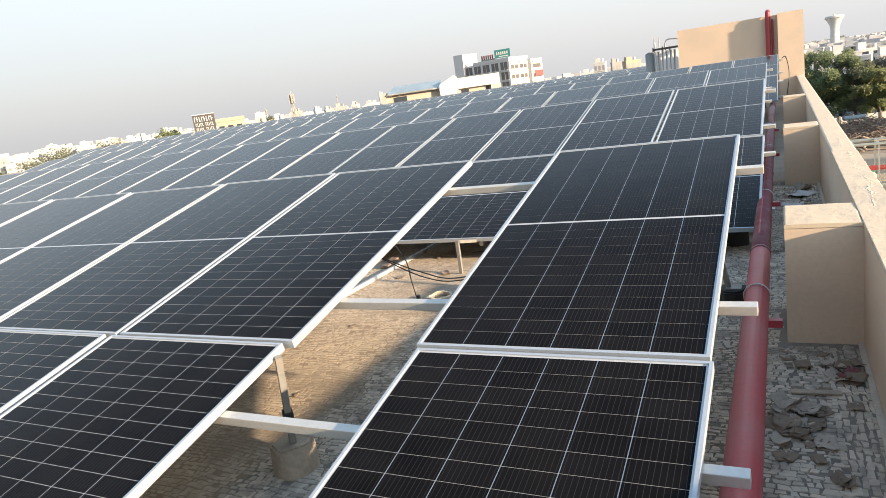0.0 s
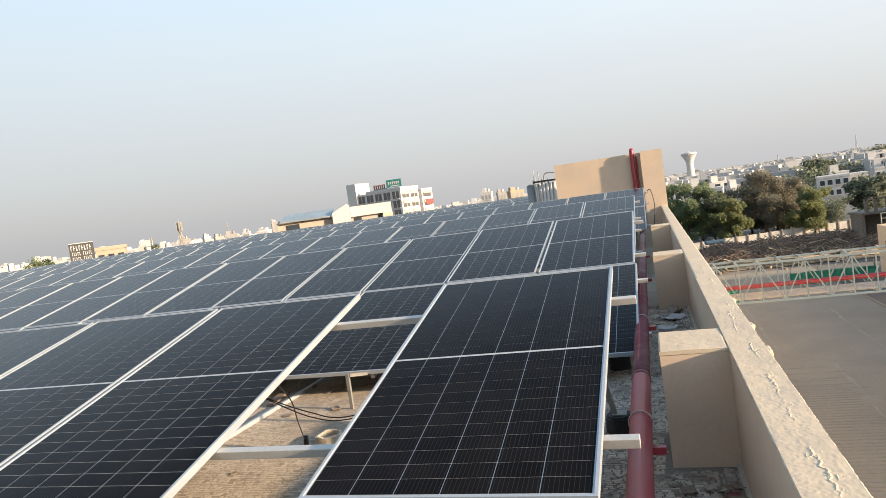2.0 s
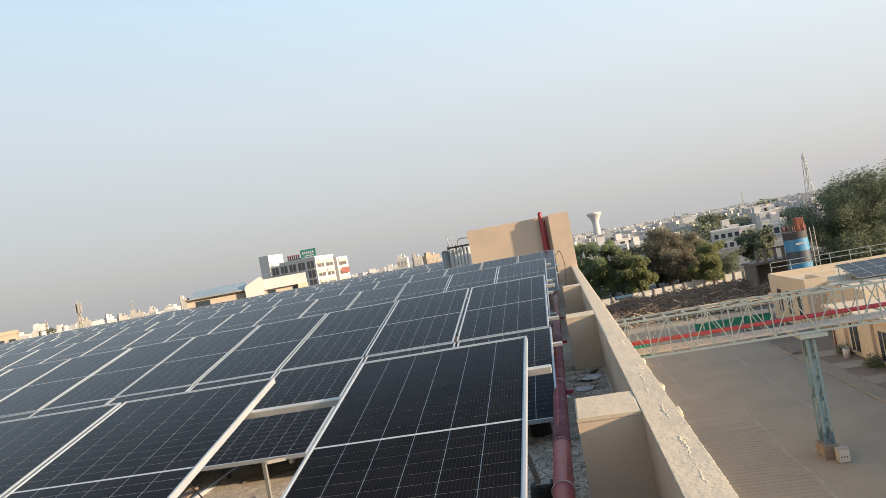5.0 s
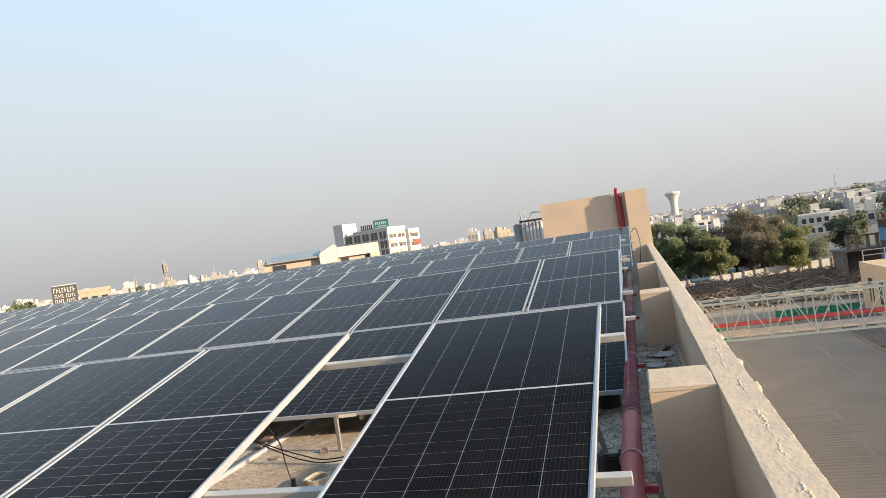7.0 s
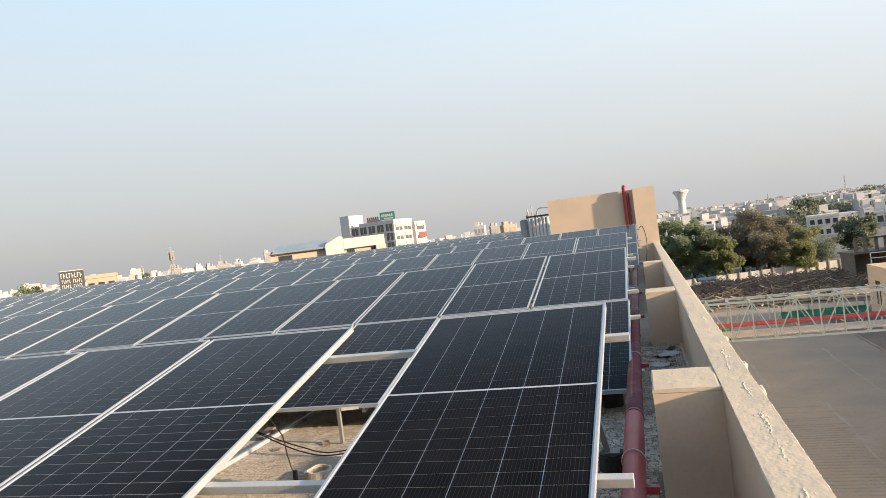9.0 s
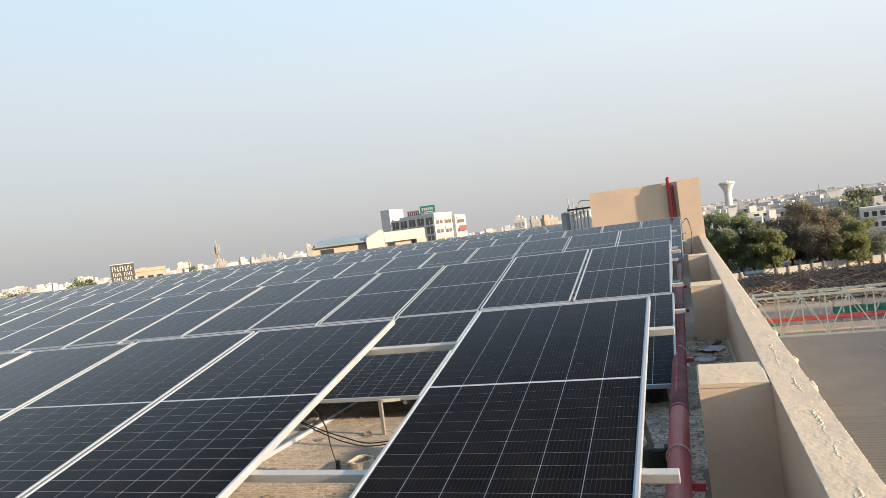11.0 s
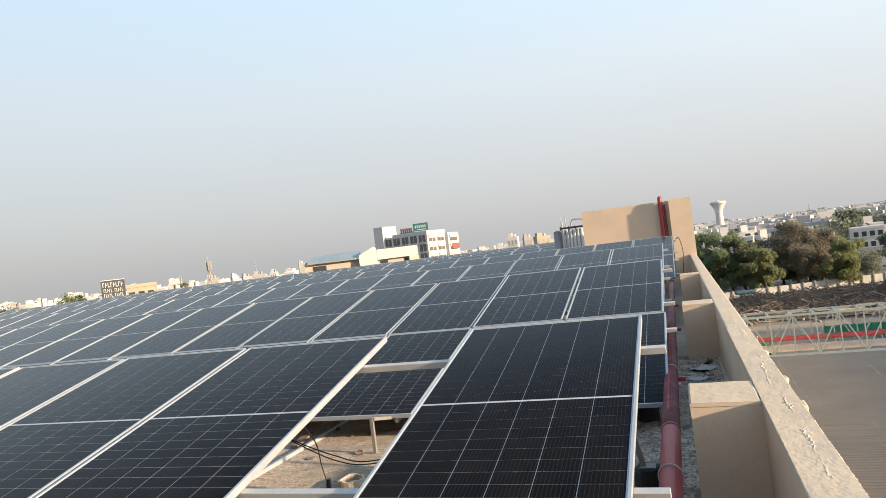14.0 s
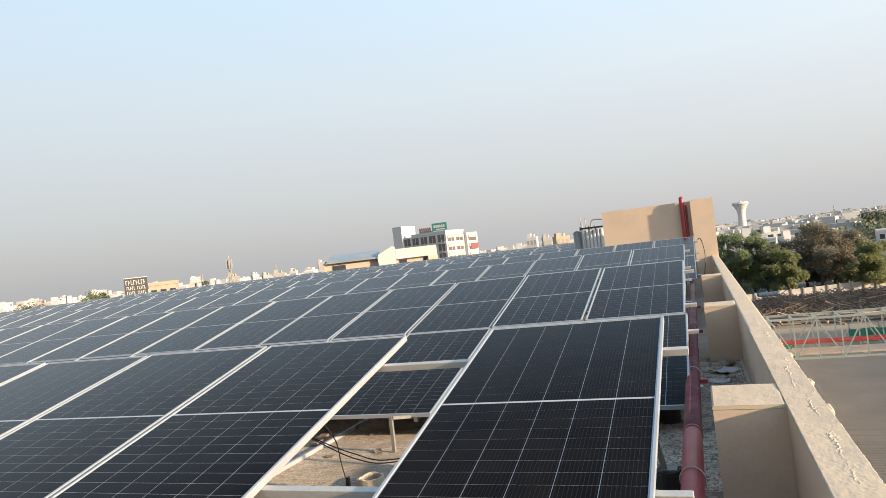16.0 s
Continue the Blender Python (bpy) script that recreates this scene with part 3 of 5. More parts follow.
for ti, (ty, tz, tilt, rights, cols, PITCH, pw) in enumerate(TABLES[:6]):
    ca, sa = math.cos(radians(tilt)), math.sin(radians(tilt))
    xr = 1.27 if ti == 0 else max(rights) + 0.11
    xl = rights[0] - cols * PITCH - 0.1
    fm = thing("panel_mounting_frame", "galvanised steel frame carrying tilted solar panels", "mounting frame", group="mounting frames")

    def at(s, drop):
        return ty + s * ca + drop * sa, tz + s * sa - drop * ca

    for s in (0.45, 1.84, 2.72, 4.15):
        yy, zz = at(s, 0.0)
        bm = box(xl, -0.02, -0.036 - 0.044, xr, 0.02, -0.037, bevel=0.003)
        bmesh.ops.transform(bm, matrix=pose(0, yy, zz, tilt), verts=bm.verts)
        part("purlin", bm, PURLIN, fm, "pale aluminium box purlin")
    x = -0.79 if ti == 0 else rights[0] - 0.35
    xs = []
    while x > xl + 0.2:
        xs.append(x)
        x -= 2.41
    if ti == 0:
        xs = [0.75] + xs
    if ti == 1:
        xs = [0.84, -1.39] + [-1.39 - 2.41 * k for k in range(1, 7)]
    for x in xs:
        (ya, za), (yb, zb) = at(0.12, 0.12), at(4.45, 0.12)
        if not (ti == 0 and x == -0.79):
            part("rafter", beam((x, ya, za), (x, yb, zb), 0.04, 0.05), GALV, fm)
        for s in ((0.3, 2.29) if ti == 0 and x == -0.79 else (-0.3 if ti == 1 else 0.3, 2.29, 4.2)):
            yy, zz = at(s, 0.14)
            top = (x, 3.31, 0.33) if ti == 1 and s < 0 else (x, yy, zz)
            yy = 3.31 if ti == 1 and s < 0 else yy
            wide = 0.03 if x == -0.79 or ti == 1 else 0.04
            foot = (x, yy, 0.0)
            if ti == 0 and x == -0.79 and s > 2:
                # the leaning leg at the corner of the left rows, with its dark clamp
                foot, top = (-0.765, 0.0, 0.12), (-0.665, -0.085, 0.64)
                part("leg_clamp", beam((-0.737, -0.024, 0.265), (-0.722, -0.037, 0.345), 0.046, 0.046), NEAR_BLACK, fm, "dark clamp on the leg")
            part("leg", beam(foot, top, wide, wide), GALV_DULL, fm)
            if ti == 1 and s < 0:
                part("strut", beam((x, 3.31, 0.315), (x, 3.80, 0.20), 0.03, 0.03), GALV_DULL, fm)
            if ti < 3 and not (ti == 1 and s < 0):
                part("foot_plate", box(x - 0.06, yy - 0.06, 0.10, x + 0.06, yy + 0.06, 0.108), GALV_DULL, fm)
                pedestal(x, yy, 0.105, 0.155 if ti == 0 else 0.10, x * 3 + yy)

# pedestals beside the fire main, their shade put into a near-black colour
for x, y, h, top in ((1.04, 2.5, 0.13, 1.06), (0.97, 4.14, 0.17, 0.26)):
    pedestal(x, y, 0.095, h, x * 7, NEAR_BLACK, "round pedestal under a steel leg, coloured near-black for shade")
    lg = thing("support_leg", "upright galvanised leg carrying the panel row's edge", "support leg", group="support legs")
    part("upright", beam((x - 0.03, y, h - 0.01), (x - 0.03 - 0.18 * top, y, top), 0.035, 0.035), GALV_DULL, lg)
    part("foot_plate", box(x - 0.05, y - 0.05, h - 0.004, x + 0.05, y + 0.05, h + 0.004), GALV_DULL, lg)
    if top > 1:
        part("arm", beam((x - 0.22, y, top - 0.02), (x - 0.22, y - 0.45, top - 0.02), 0.035, 0.035), GALV_DULL, lg)

# ---- things on the roof ----
def scrap(x, y, z, size, seed, material, name, label, category):
    """A curled scrap: a thin bent sheet with a torn outline."""
    r = random.Random(seed)
    n = 6
    bm = bmesh.new()
    grid = []
    asp = r.uniform(0.45, 1.0)
    curl, lift = r.uniform(0.6, 2.2), r.uniform(0.1, 0.5)
    for i in range(n + 1):
        row = []
        for j in range(n + 1):
            u, v = i / n - 0.5, j / n - 0.5
            e = 0.12 * noise.noise((u * 4 + seed, v * 4, seed * 0.7))
            row.append(bm.verts.new(((u + e) * size, (v + e * 0.8) * size * asp,
                                     size * (lift * abs(u * curl) ** 1.7 + 0.10 * noise.noise((u * 5, v * 5, seed))) + 0.006)))
        grid.append(row)
    for a, b in zip(grid, grid[1:]):
        for j in range(n):
            bm.faces.new((a[j], b[j], b[j + 1], a[j + 1]))
    low = min(v.co.z for v in bm.verts)
    bmesh.ops.translate(bm, vec=(0, 0, -low), verts=bm.verts)
    bmesh.ops.solidify(bm, geom=bm.faces[:], thickness=0.0015)
    low = min(v.co.z for v in bm.verts)
    bmesh.ops.translate(bm, vec=(0, 0, -low), verts=bm.verts)
    ob = solid(name, bm, material, label, category, group=category + "s on the roof", m=pose(x, y, z, 0, 0, r.uniform(0, 360)))
    return smooth(ob)


rng = random.Random(11)
for k in range(110):
    if k < 24:
        x, y = rng.uniform(1.31, 1.5), rng.uniform(0.55, 1.0)
    elif k < 40:
        x, y = rng.uniform(1.3, 1.62), rng.uniform(-0.25, 0.2)
    elif k < 50:
        x, y = rng.uniform(1.33, 1.66), rng.uniform(5.6, 6.7)
    elif k < 60:
        x, y = rng.uniform(1.5, 1.66), rng.uniform(1.2, 1.6)
    else:
        x, y = rng.uniform(1.28, 1.68), rng.uniform(-0.6, 4.5)
        if 1.7 < y < 2.5:
            y = 1.5
    scrap(x, y, 0.006, rng.uniform(0.03, 0.085), k * 1.7, LEAFDRY if k % 5 else PAPER, "dry_leaf" if k % 5 else "paper_scrap",
          "curled dry brown leaf lying on the roof" if k % 5 else "torn grey paper scrap lying on the roof", "leaf" if k % 5 else "scrap")
for k, (x, y, sz, rz) in enumerate(((1.50, 6.2, 0.26, 20), (1.44, 5.7, 0.22, 60), (1.55, 6.55, 0.2, 100), (1.42, 1.0, 0.14, 12), (1.56, 0.02, 0.14, -20), (1.50, 0.72, 0.12, 40))):
    scrap(x, y, 0.006, sz, 70 + k, PALE_PAPER if k < 2 else PAPER, "paper_scrap", "crumpled pale paper sheet lying on the roof" if k < 2 else "crumpled grey paper sheet lying on the roof", "scrap")
scrap(1.63, 1.42, 0.01, 0.12, 91, RED_DARK, "plastic_scrap", "faded red plastic scrap in a parapet corner", "scrap")

rr = random.Random(5)
for k in range(34):
    if k < 16:
        x, y = rr.uniform(1.31, 1.50), rr.uniform(0.80, 1.05)
    elif k < 24:
        x, y = rr.uniform(1.32, 1.60), rr.uniform(-0.22, 0.12)
    else:
        x, y = rr.uniform(1.52, 1.68), rr.uniform(1.34, 1.58)
    scrap(x, y, 0.006 + 0.012 * rr.random() ** 2, rr.uniform(0.05, 0.12), 130 + k * 1.3, LEAFDRY if k % 3 else PAPER, "bark_scrap",
          "curled torn brown sheet lying in a heap on the roof", "scrap")
solid("tile_strip", box(-0.11, -0.02, 0, 0.11, 0.02, 0.012, bevel=0.003), CONC, "thin grey strip of broken tile lying loose", "strip", m=pose(1.48, 1.2, 0.006, 0, 0, 4))

# cables sagging in the gap between the panels
for k, ctrl in enumerate((
        [(-0.66, 1.02, 0.88), (-0.84, 1.43, 0.65), (-1.04, 1.79, 0.41), (-1.29, 2.25, 0.12)],
        [(-1.35, 1.60, 0.75), (-1.22, 1.68, 0.63), (-0.84, 1.62, 0.52), (-0.49, 1.50, 0.52), (0.2, 1.40, 0.70)],
        [(-1.35, 1.66, 0.71), (-1.20, 1.72, 0.59), (-0.84, 1.66, 0.47), (-0.49, 1.55, 0.49), (0.2, 1.45, 0.66)])):
    c = solid("cable", tube(curve_points(ctrl, 12), 0.004, 7), BLACK, "black electric cable hanging below the solar panels", "cable", "hanging cables")
    smooth(c)
conduit = thing("cable_conduit", "short black conduit stub standing on the roof", "conduit", pose(-1.33, 2.33, 0))
smooth(part("stub", rod((0, 0, 0), (0.02, -0.02, 0.12), 0.022, 0.018), BLACK, conduit))
pedestal(-1.20, 2.46, 0.105, 0.035, 5.0, CONC, "round hollow concrete pedestal with a pale broken rim")
rim = bmesh.new()
N = 30
loops = [[], [], [], []]
for k in range(N):
    a = 2 * math.pi * k / N
    wob = 1 + 0.09 * noise.noise((math.cos(a) * 2, math.sin(a) * 2, 3.3))
    up = 0.022 * noise.noise((math.cos(a) * 1.6, math.sin(a) * 1.6, 8.1))
    for lp, (rr, z) in zip(loops, ((0.112, 0.01), (0.107, 0.075 + up * 0.7), (0.088, 0.077 + up * 0.7), (0.082, 0.02))):
        lp.append(rim.verts.new((rr * wob * math.cos(a), rr * wob * math.sin(a), z)))
for a, b in zip(loops, loops[1:]):
    for k in range(N):
        rim.faces.new((a[k], a[(k + 1) % N], b[(k + 1) % N], b[k]))
solid("pedestal_rim", rim, MORTAR, "pale broken mortar rim on the hollow pedestal", "rim", m=pose(-1.20, 2.46, 0))
for k, (x, y, rz, l) in enumerate(((-2.42, 3.75, 12, 0.5), (-2.3, 4.25, 28, 0.34))):
    solid("timber_offcut", box(-l / 2, -0.045, 0, l / 2, 0.045, 0.03, bevel=0.004), TIMBER, "short weathered board lying on the roof", "board", "boards on the roof", m=pose(x, y, 0.004, 0, 0, rz + 90))
twig = solid("twig", tube(curve_points([(-1.92, 3.86, 0.012), (-1.80, 3.93, 0.03), (-1.70, 3.88, 0.012), (-1.60, 3.97, 0.03), (-1.42, 4.12, 0.012)], 6), 0.007, 6), BARK, "thin brown dry twig lying on the roof", "twig")
pl = solid("loose_angle_bar", beam((-2.26, 2.2, 0.022), (-2.22, 4.9, 0.022), 0.03, 0.036), ALU, "pale loose steel bar lying on the roof floor", "steel bar")
for k, (x, y, s) in enumerate(((-1.35, 0.72, 0.05), (-1.5, 0.8, 0.04), (-1.55, 3.3, 0.11), (-2.2, 2.2, 0.08), (-1.7, 1.9, 0.06), (-2.3, 3.6, 0.14), (-2.0, 3.2, 0.1), (-1.25, 0.35, 0.04), (-2.6, 2.8, 0.12))):
    scrap(x, y, 0.004, s * 0.9, 40 + k * 2.3, LEAFDRY, "dry_leaf", "curled dry brown leaf lying on the roof", "leaf")
hang = solid("grey_cable", tube(curve_points([(1.30, 19.5, 1.25), (1.44, 19.4, 1.35), (1.52, 19.2, 0.9), (1.45, 18.8, 0.35), (1.38, 18.2, 0.02)], 10), 0.012, 6), BLACK, "dark cable looping down beside the cream pier", "cable")

# steel tanks behind the screen wall
SC = 1.107
tanks = thing("steel_tank_group", "row of upright silver steel tanks with a pipe frame", "tank", Matrix.Translation((1.41, -2.23, 1.715)) @ Matrix.Scale(SC, 4) @ Matrix.Translation((-1.41, 2.23, -1.715)))
bm = bmesh.new()
add_rod(bm, (-2.44, 21.15, 0), (-2.44, 21.15, 1.99), 0.15, seg=28)
add_rod(bm, (-2.44, 21.15, 1.99), (-2.44, 21.15, 2.05), 0.15, 0.06, seg=28)
smooth(part("tank_shell", bm, GALV_DULL, tanks, "dull grey upright tank"))
for k in range(6):
    bm = bmesh.new()
    add_rod(bm, (-2.215 + k * 0.121, 21.0, 0), (-2.215 + k * 0.121, 21.0, 2.03), 0.058, seg=18)
    smooth(part("tank_tube", bm, TANKSTEEL, tanks, "pale upright steel tube"))
part("back_panel", box(-2.27, 21.05, 0, -1.54, 21.09, 2.02), GALV_DULL, tanks)
part("top_rail", beam((-2.30, 20.94, 2.10), (-1.50, 20.94, 2.10), 0.05, 0.06), BLACK, tanks, "dark top rail")
for x, h in ((-2.263, 2.49), (-2.11, 2.47)):
    part("vent_pipe", rod((x, 20.95, 2.0), (x, 20.95, h), 0.015, seg=8), STEEL, tanks)
for x in (-2.31, -2.02, -1.80):
    part("valve_head", rod((x, 20.98, 2.03), (x, 20.98, 2.17), 0.03, 0.02, seg=8), GALV_DULL, tanks)
smooth(part("bent_pipe", tube(curve_points([(-1.93, 20.95, 2.05), (-1.93, 20.95, 2.24), (-1.83, 20.95, 2.36), (-1.50, 20.95, 2.335)], 6), 0.019, 8), GALV_DULL, tanks))
lad = bmesh.new()
for x in (-2.22, -2.1):
    add_rod(lad, (x, 20.93, 0.2), (x, 20.93, 2.3), 0.01, seg=6)
for k in range(9):
    add_rod(lad, (-2.22, 20.93, 0.5 + 0.2 * k), (-2.1, 20.93, 0.5 + 0.2 * k), 0.008, seg=6)
part("ladder", lad, STEEL, tanks)


# ---- ground around the building ----
bm = bmesh.new()
bmesh.ops.create_grid(bm, x_segments=2, y_segments=2, size=4500)
bmesh.ops.translate(bm, vec=(0, 0, GROUND - 0.02), verts=bm.verts)
solid("ground", bm, GROUNDM, "hazy town ground reaching to the horizon", "ground", kind="structure")
yard = thing("road_yard", "wide bare concrete yard beside the building", "road", kind="structure")
part("slab", box(1.95, -40, GROUND - 0.02, 15.75, 72, GROUND), YARD, yard)
for k in range(58):
    y = 17.0 + k * 0.34 + 0.07 * noise.noise((k * 1.7, 5, 1))
    mid, half = 6.9 + 0.6 * noise.noise((k * 0.31, 3, 1)), 2.5 + 1.6 * noise.noise((k * 0.73, 1, 1))
    if k > 30 and noise.noise((k * 3.3, 9, 1)) > 0.02 * (52 - k):
        continue
    part("groove", box(mid - half, y, GROUND, mid + half, y + 0.13, GROUND + 0.004), YARD_DARK, yard)
for x, ya, yb in ((9.55, 24, 37), (7.4, 40, 55), (12.6, 33, 52)):
    bm = bmesh.new()
    n, rows = 60, []
    for k in range(n + 1):
        y = ya + (yb - ya) * k / n
        c, w = x + 0.12 * noise.noise((y * 0.4, x, 1)), 0.06 + 0.1 * noise.noise((y * 1.3, x, 2))
        rows.append((bm.verts.new((c - w, y, GROUND + 0.009)), bm.verts.new((c + w, y, GROUND + 0.009))))
    for a, b in zip(rows, rows[1:]):
        bm.faces.new((a[0], a[1], b[1], b[0]))
    part("slab_joint", bm, YARD_PALE, yard, "pale worn streak along a filled joint")
kerb = thing("kerb", "low concrete kerb along the yard's edge", "kerb", kind="structure")
for k in range(38):
    part("kerb_stone", box(15.75, 17 + k, GROUND, 15.93, 17.97 + k, GROUND + 0.07, bevel=0.015), YARD, kerb)
walkp = thing("pavement", "narrow paved strip behind the kerb", "pavement", kind="structure")
for k in range(64):
    part("paving_slab", box(15.93, 16 + k * 0.5, GROUND, 16.8, 16.48 + k * 0.5, GROUND + 0.06), YARD, walkp)
solid("soil_bed", box(16.8, 16, GROUND - 0.01, 18.94, 48.9, GROUND + 0.06), SOIL, "bare soil beds beside the low annex", "soil", kind="structure")
solid("soil_bed", box(15.95, 48.9, GROUND - 0.01, 19.9, 56, GROUND + 0.06), SOIL, "bare dug soil at the end of the annex", "soil", kind="structure")
for y in (26.0, 30.0, 34.0, 38.0, 42.2, 46.2):
    solid("concrete_path", box(16.8, y, GROUND + 0.02, 18.9, y + 1.7, GROUND + 0.10), YARD_PALE, "concrete path crossing the soil bed", "path", kind="structure")
barrel = thing("barrel", "small white drum standing beside the soil bed", "drum", pose(18.2, 45.1, GROUND + 0.06))
smooth(part("drum_body", rod((0, 0, 0), (0, 0, 0.62), 0.2, 0.22, seg=20), WHITE, barrel))
part("drum_rim", rod((0, 0, 0.62), (0, 0, 0.65), 0.235, seg=20), SKYCREAM, barrel)


def shrub(x, y, w, seed):
    """A low dry shrub: twigs and small leaves in an uneven mound."""
    r = random.Random(seed)
    t = thing("shrub", "low dark dusty shrub growing against the annex wall", "shrub", pose(x, y, GROUND + 0.05), "shrubs")
    bm = bmesh.new()
    for k in range(14):
        a = r.uniform(0, 6.28)
        add_rod(bm, (0, 0, 0), (math.cos(a) * w * 0.4, math.sin(a) * w * 0.6, w * r.uniform(0.3, 0.8)), 0.02, 0.008, 5)
    part("twigs", bm, BARK, t)
    verts, faces = [], []
    for k in range(900):
        d = Vector((r.gauss(0, 0.5), r.gauss(0, 0.8), abs(r.gauss(0, 0.55)))) * w * 0.55
        u = Vector((r.gauss(0, 1), r.gauss(0, 1), r.gauss(0, 1))).normalized()
        v = u.orthogonal().normalized()
        b = len(verts)
        verts += [tuple(d - u * 0.07), tuple(d + v * 0.035), tuple(d + u * 0.07), tuple(d - v * 0.035)]
        faces.append((b, b + 1, b + 2, b + 3))
    me = bpy.data.meshes.new("foliage")
    me.from_pydata(verts, [], faces)
    me.materials.append(LEAF_D)
    new("foliage", me).parent = t


shrub(18.5, 46.4, 0.75, 1)
shrub(18.5, 41.9, 0.9, 2)
shrub(18.5, 37.4, 0.8, 3)
solid("soil_yard", box(1.98, 72, GROUND - 0.02, 60, 98, GROUND + 0.01), SOIL, "bare soil timber yard", "ground", kind="structure")

# ---- pipe bridge on a lattice post ----
TZ0, TZ1, TD = -4.28, -2.62, 1.4


def truss_y(x):
    return 29.4 + 0.01 * x


BS = 0.945
BM = Matrix.Translation((1.41, -2.23, 1.715)) @ Matrix.Scale(BS, 4) @ Matrix.Translation((-1.41, 2.23, -1.715))
FOOT = 1.715 + (GROUND - 1.715) / BS
bridge = thing("pipe_bridge", "pale green steel truss bridge carrying red and silver pipes", "bridge", BM)
X0, X1, BAY = 2.04, 34.0, 0.88
nb = int((X1 - X0) / BAY)
for side in (0, TD):
    for z, w in ((TZ0, 0.085), (TZ1, 0.085)):
        part("chord", beam((X0, truss_y(X0) + side, z), (X1, truss_y(X1) + side, z), w, w), TRUSS, bridge)
    for k in range(nb + 1):
        x = X0 + k * BAY
        part("upright", beam((x, truss_y(x) + side, TZ0), (x, truss_y(x) + side, TZ1), 0.046, 0.046), TRUSS, bridge)
        if k < nb:
            a, b = (TZ0, TZ1) if k % 2 else (TZ1, TZ0)
            part("diagonal", beam((x, truss_y(x) + side, a), (x + BAY, truss_y(x + BAY) + side, b), 0.042, 0.042), TRUSS, bridge)
for k in range(nb + 1):
    x = X0 + k * BAY
    for z in (TZ0, TZ1):
        part("cross_bar", beam((x, truss_y(x), z), (x, truss_y(x) + TD, z), 0.06, 0.06), TRUSS, bridge)
for off, z, r, m, n in ((0.45, TZ0 + 0.62, 0.10, RED, "red_pipe"), (0.3, TZ0 + 0.13, 0.055, TANKSTEEL, "silver_pipe"), (0.62, TZ0 + 0.13, 0.055, TANKSTEEL, "silver_pipe"),
                        (0.95, TZ0 + 0.13, 0.055, TANKSTEEL, "silver_pipe"), (1.25, TZ0 + 0.15, 0.07, TANKSTEEL, "silver_pipe")):
    smooth(part(n, rod((X0, truss_y(X0) + off, z), (X1, truss_y(X1) + off, z), r, seg=12), m, bridge))
for k in range(nb):
    if k % 2 == 0:
        x = X0 + k * BAY
        part("pipe_rest", beam((x, truss_y(x), TZ0 + 0.48), (x, truss_y(x) + TD, TZ0 + 0.48), 0.05, 0.05), TRUSS, bridge)

post = thing("lattice_post", "weathered blue steel lattice post on a concrete block", "post", BM)
PXc, PYc = 11.42, 30.1
for dx in (-0.15, 0.15):
    for dy in (-0.3, 0.3):
        part("post_leg", beam((PXc + dx, PYc + dy, FOOT + 0.5), (PXc + dx * 0.9, PYc + dy, TZ0 - 0.06), 0.12, 0.12), POSTBLUE, post)
rise = (TZ0 - 0.3 - FOOT - 0.7) / 5
for k in range(5):
    z = FOOT + 0.7 + k * rise
    for dy in (-0.3, 0.3):
        part("batten", box(PXc - 0.16, PYc + dy - 0.02, z, PXc + 0.16, PYc + dy + 0.02, z + 0.16), POSTBLUE, post)
    for dx in (-0.16, 0.16):
        part("lacing", beam((PXc + dx, PYc - 0.3 if k % 2 else PYc + 0.3, z), (PXc + dx, PYc + 0.3 if k % 2 else PYc - 0.3, z + rise), 0.05, 0.05), POSTBLUE, post)
part("cap_beam", box(PXc - 0.55, PYc - 0.95, TZ0 - 0.2, PXc + 0.55, PYc + 0.95, TZ0 - 0.06), TRUSS, post)
part("post_base", box(PXc - 0.36, PYc - 0.5, FOOT, PXc + 0.32, PYc + 0.5, FOOT + 0.62, bevel=0.04), CONC_DARK, post, "rough concrete base block")
cab = thing("switch_box", "white electric switch box fixed at the post's foot", "electric box", Matrix.Translation((BM @ Vector((PXc + 0.24, PYc - 0.86, FOOT)))) @ Matrix.Diagonal((0.52, 0.6, 0.74, 1)))
part("body", box(-0.42, -0.3, 0, 0.42, 0.3, 0.78, bevel=0.02), SKYCREAM, cab)
part("door", box(-0.38, -0.325, 0.06, 0.38, -0.3, 0.72), SIGNWHITE, cab)
for k in range(3):
    part("latch", box(-0.26 + 0.2 * k, -0.34, 0.3, -0.18 + 0.2 * k, -0.325, 0.38), BLACK, cab)

# ---- low annex with its own panels ----
AZ = -5.15
annex = thing("annex_building", "low cream annex with a flat roof and solar panels", "building")
part("wall", box(19.95, 56, GROUND, 46, 65.4, AZ - 0.5), CREAM, annex)
part("wall", box(21.43, 49, GROUND, 46, 56, AZ - 0.62), CREAM, annex)
# wing lengthened unseen to y=-14, added so its shadow covers the whole yard
part("wall", box(18.94, -14, GROUND, 46, 49, AZ - 1.3), CREAM, annex)
part("roof_slab", box(18.62, -14, AZ - 1.3, 46, 49.25, AZ - 1.15), PLASTER_TOP, annex)
part("parapet", box(19.95, 56, AZ - 0.5, 20.2, 65.4, AZ), CREAM, annex)
part("parapet", box(20.2, 65.15, AZ - 0.5, 46, 65.4, AZ), CREAM, annex)
part("parapet", box(20.2, 56, AZ - 0.5, 21.43, 56.25, AZ), CREAM, annex)
part("parapet", box(21.43, 56.0, AZ - 0.62, 21.7, 60.0, AZ - 0.02), CREAM, annex)
part("low_wall", box(21.7, 60.6, AZ - 0.5, 24.0, 61.0, AZ - 0.1), CREAM, annex)
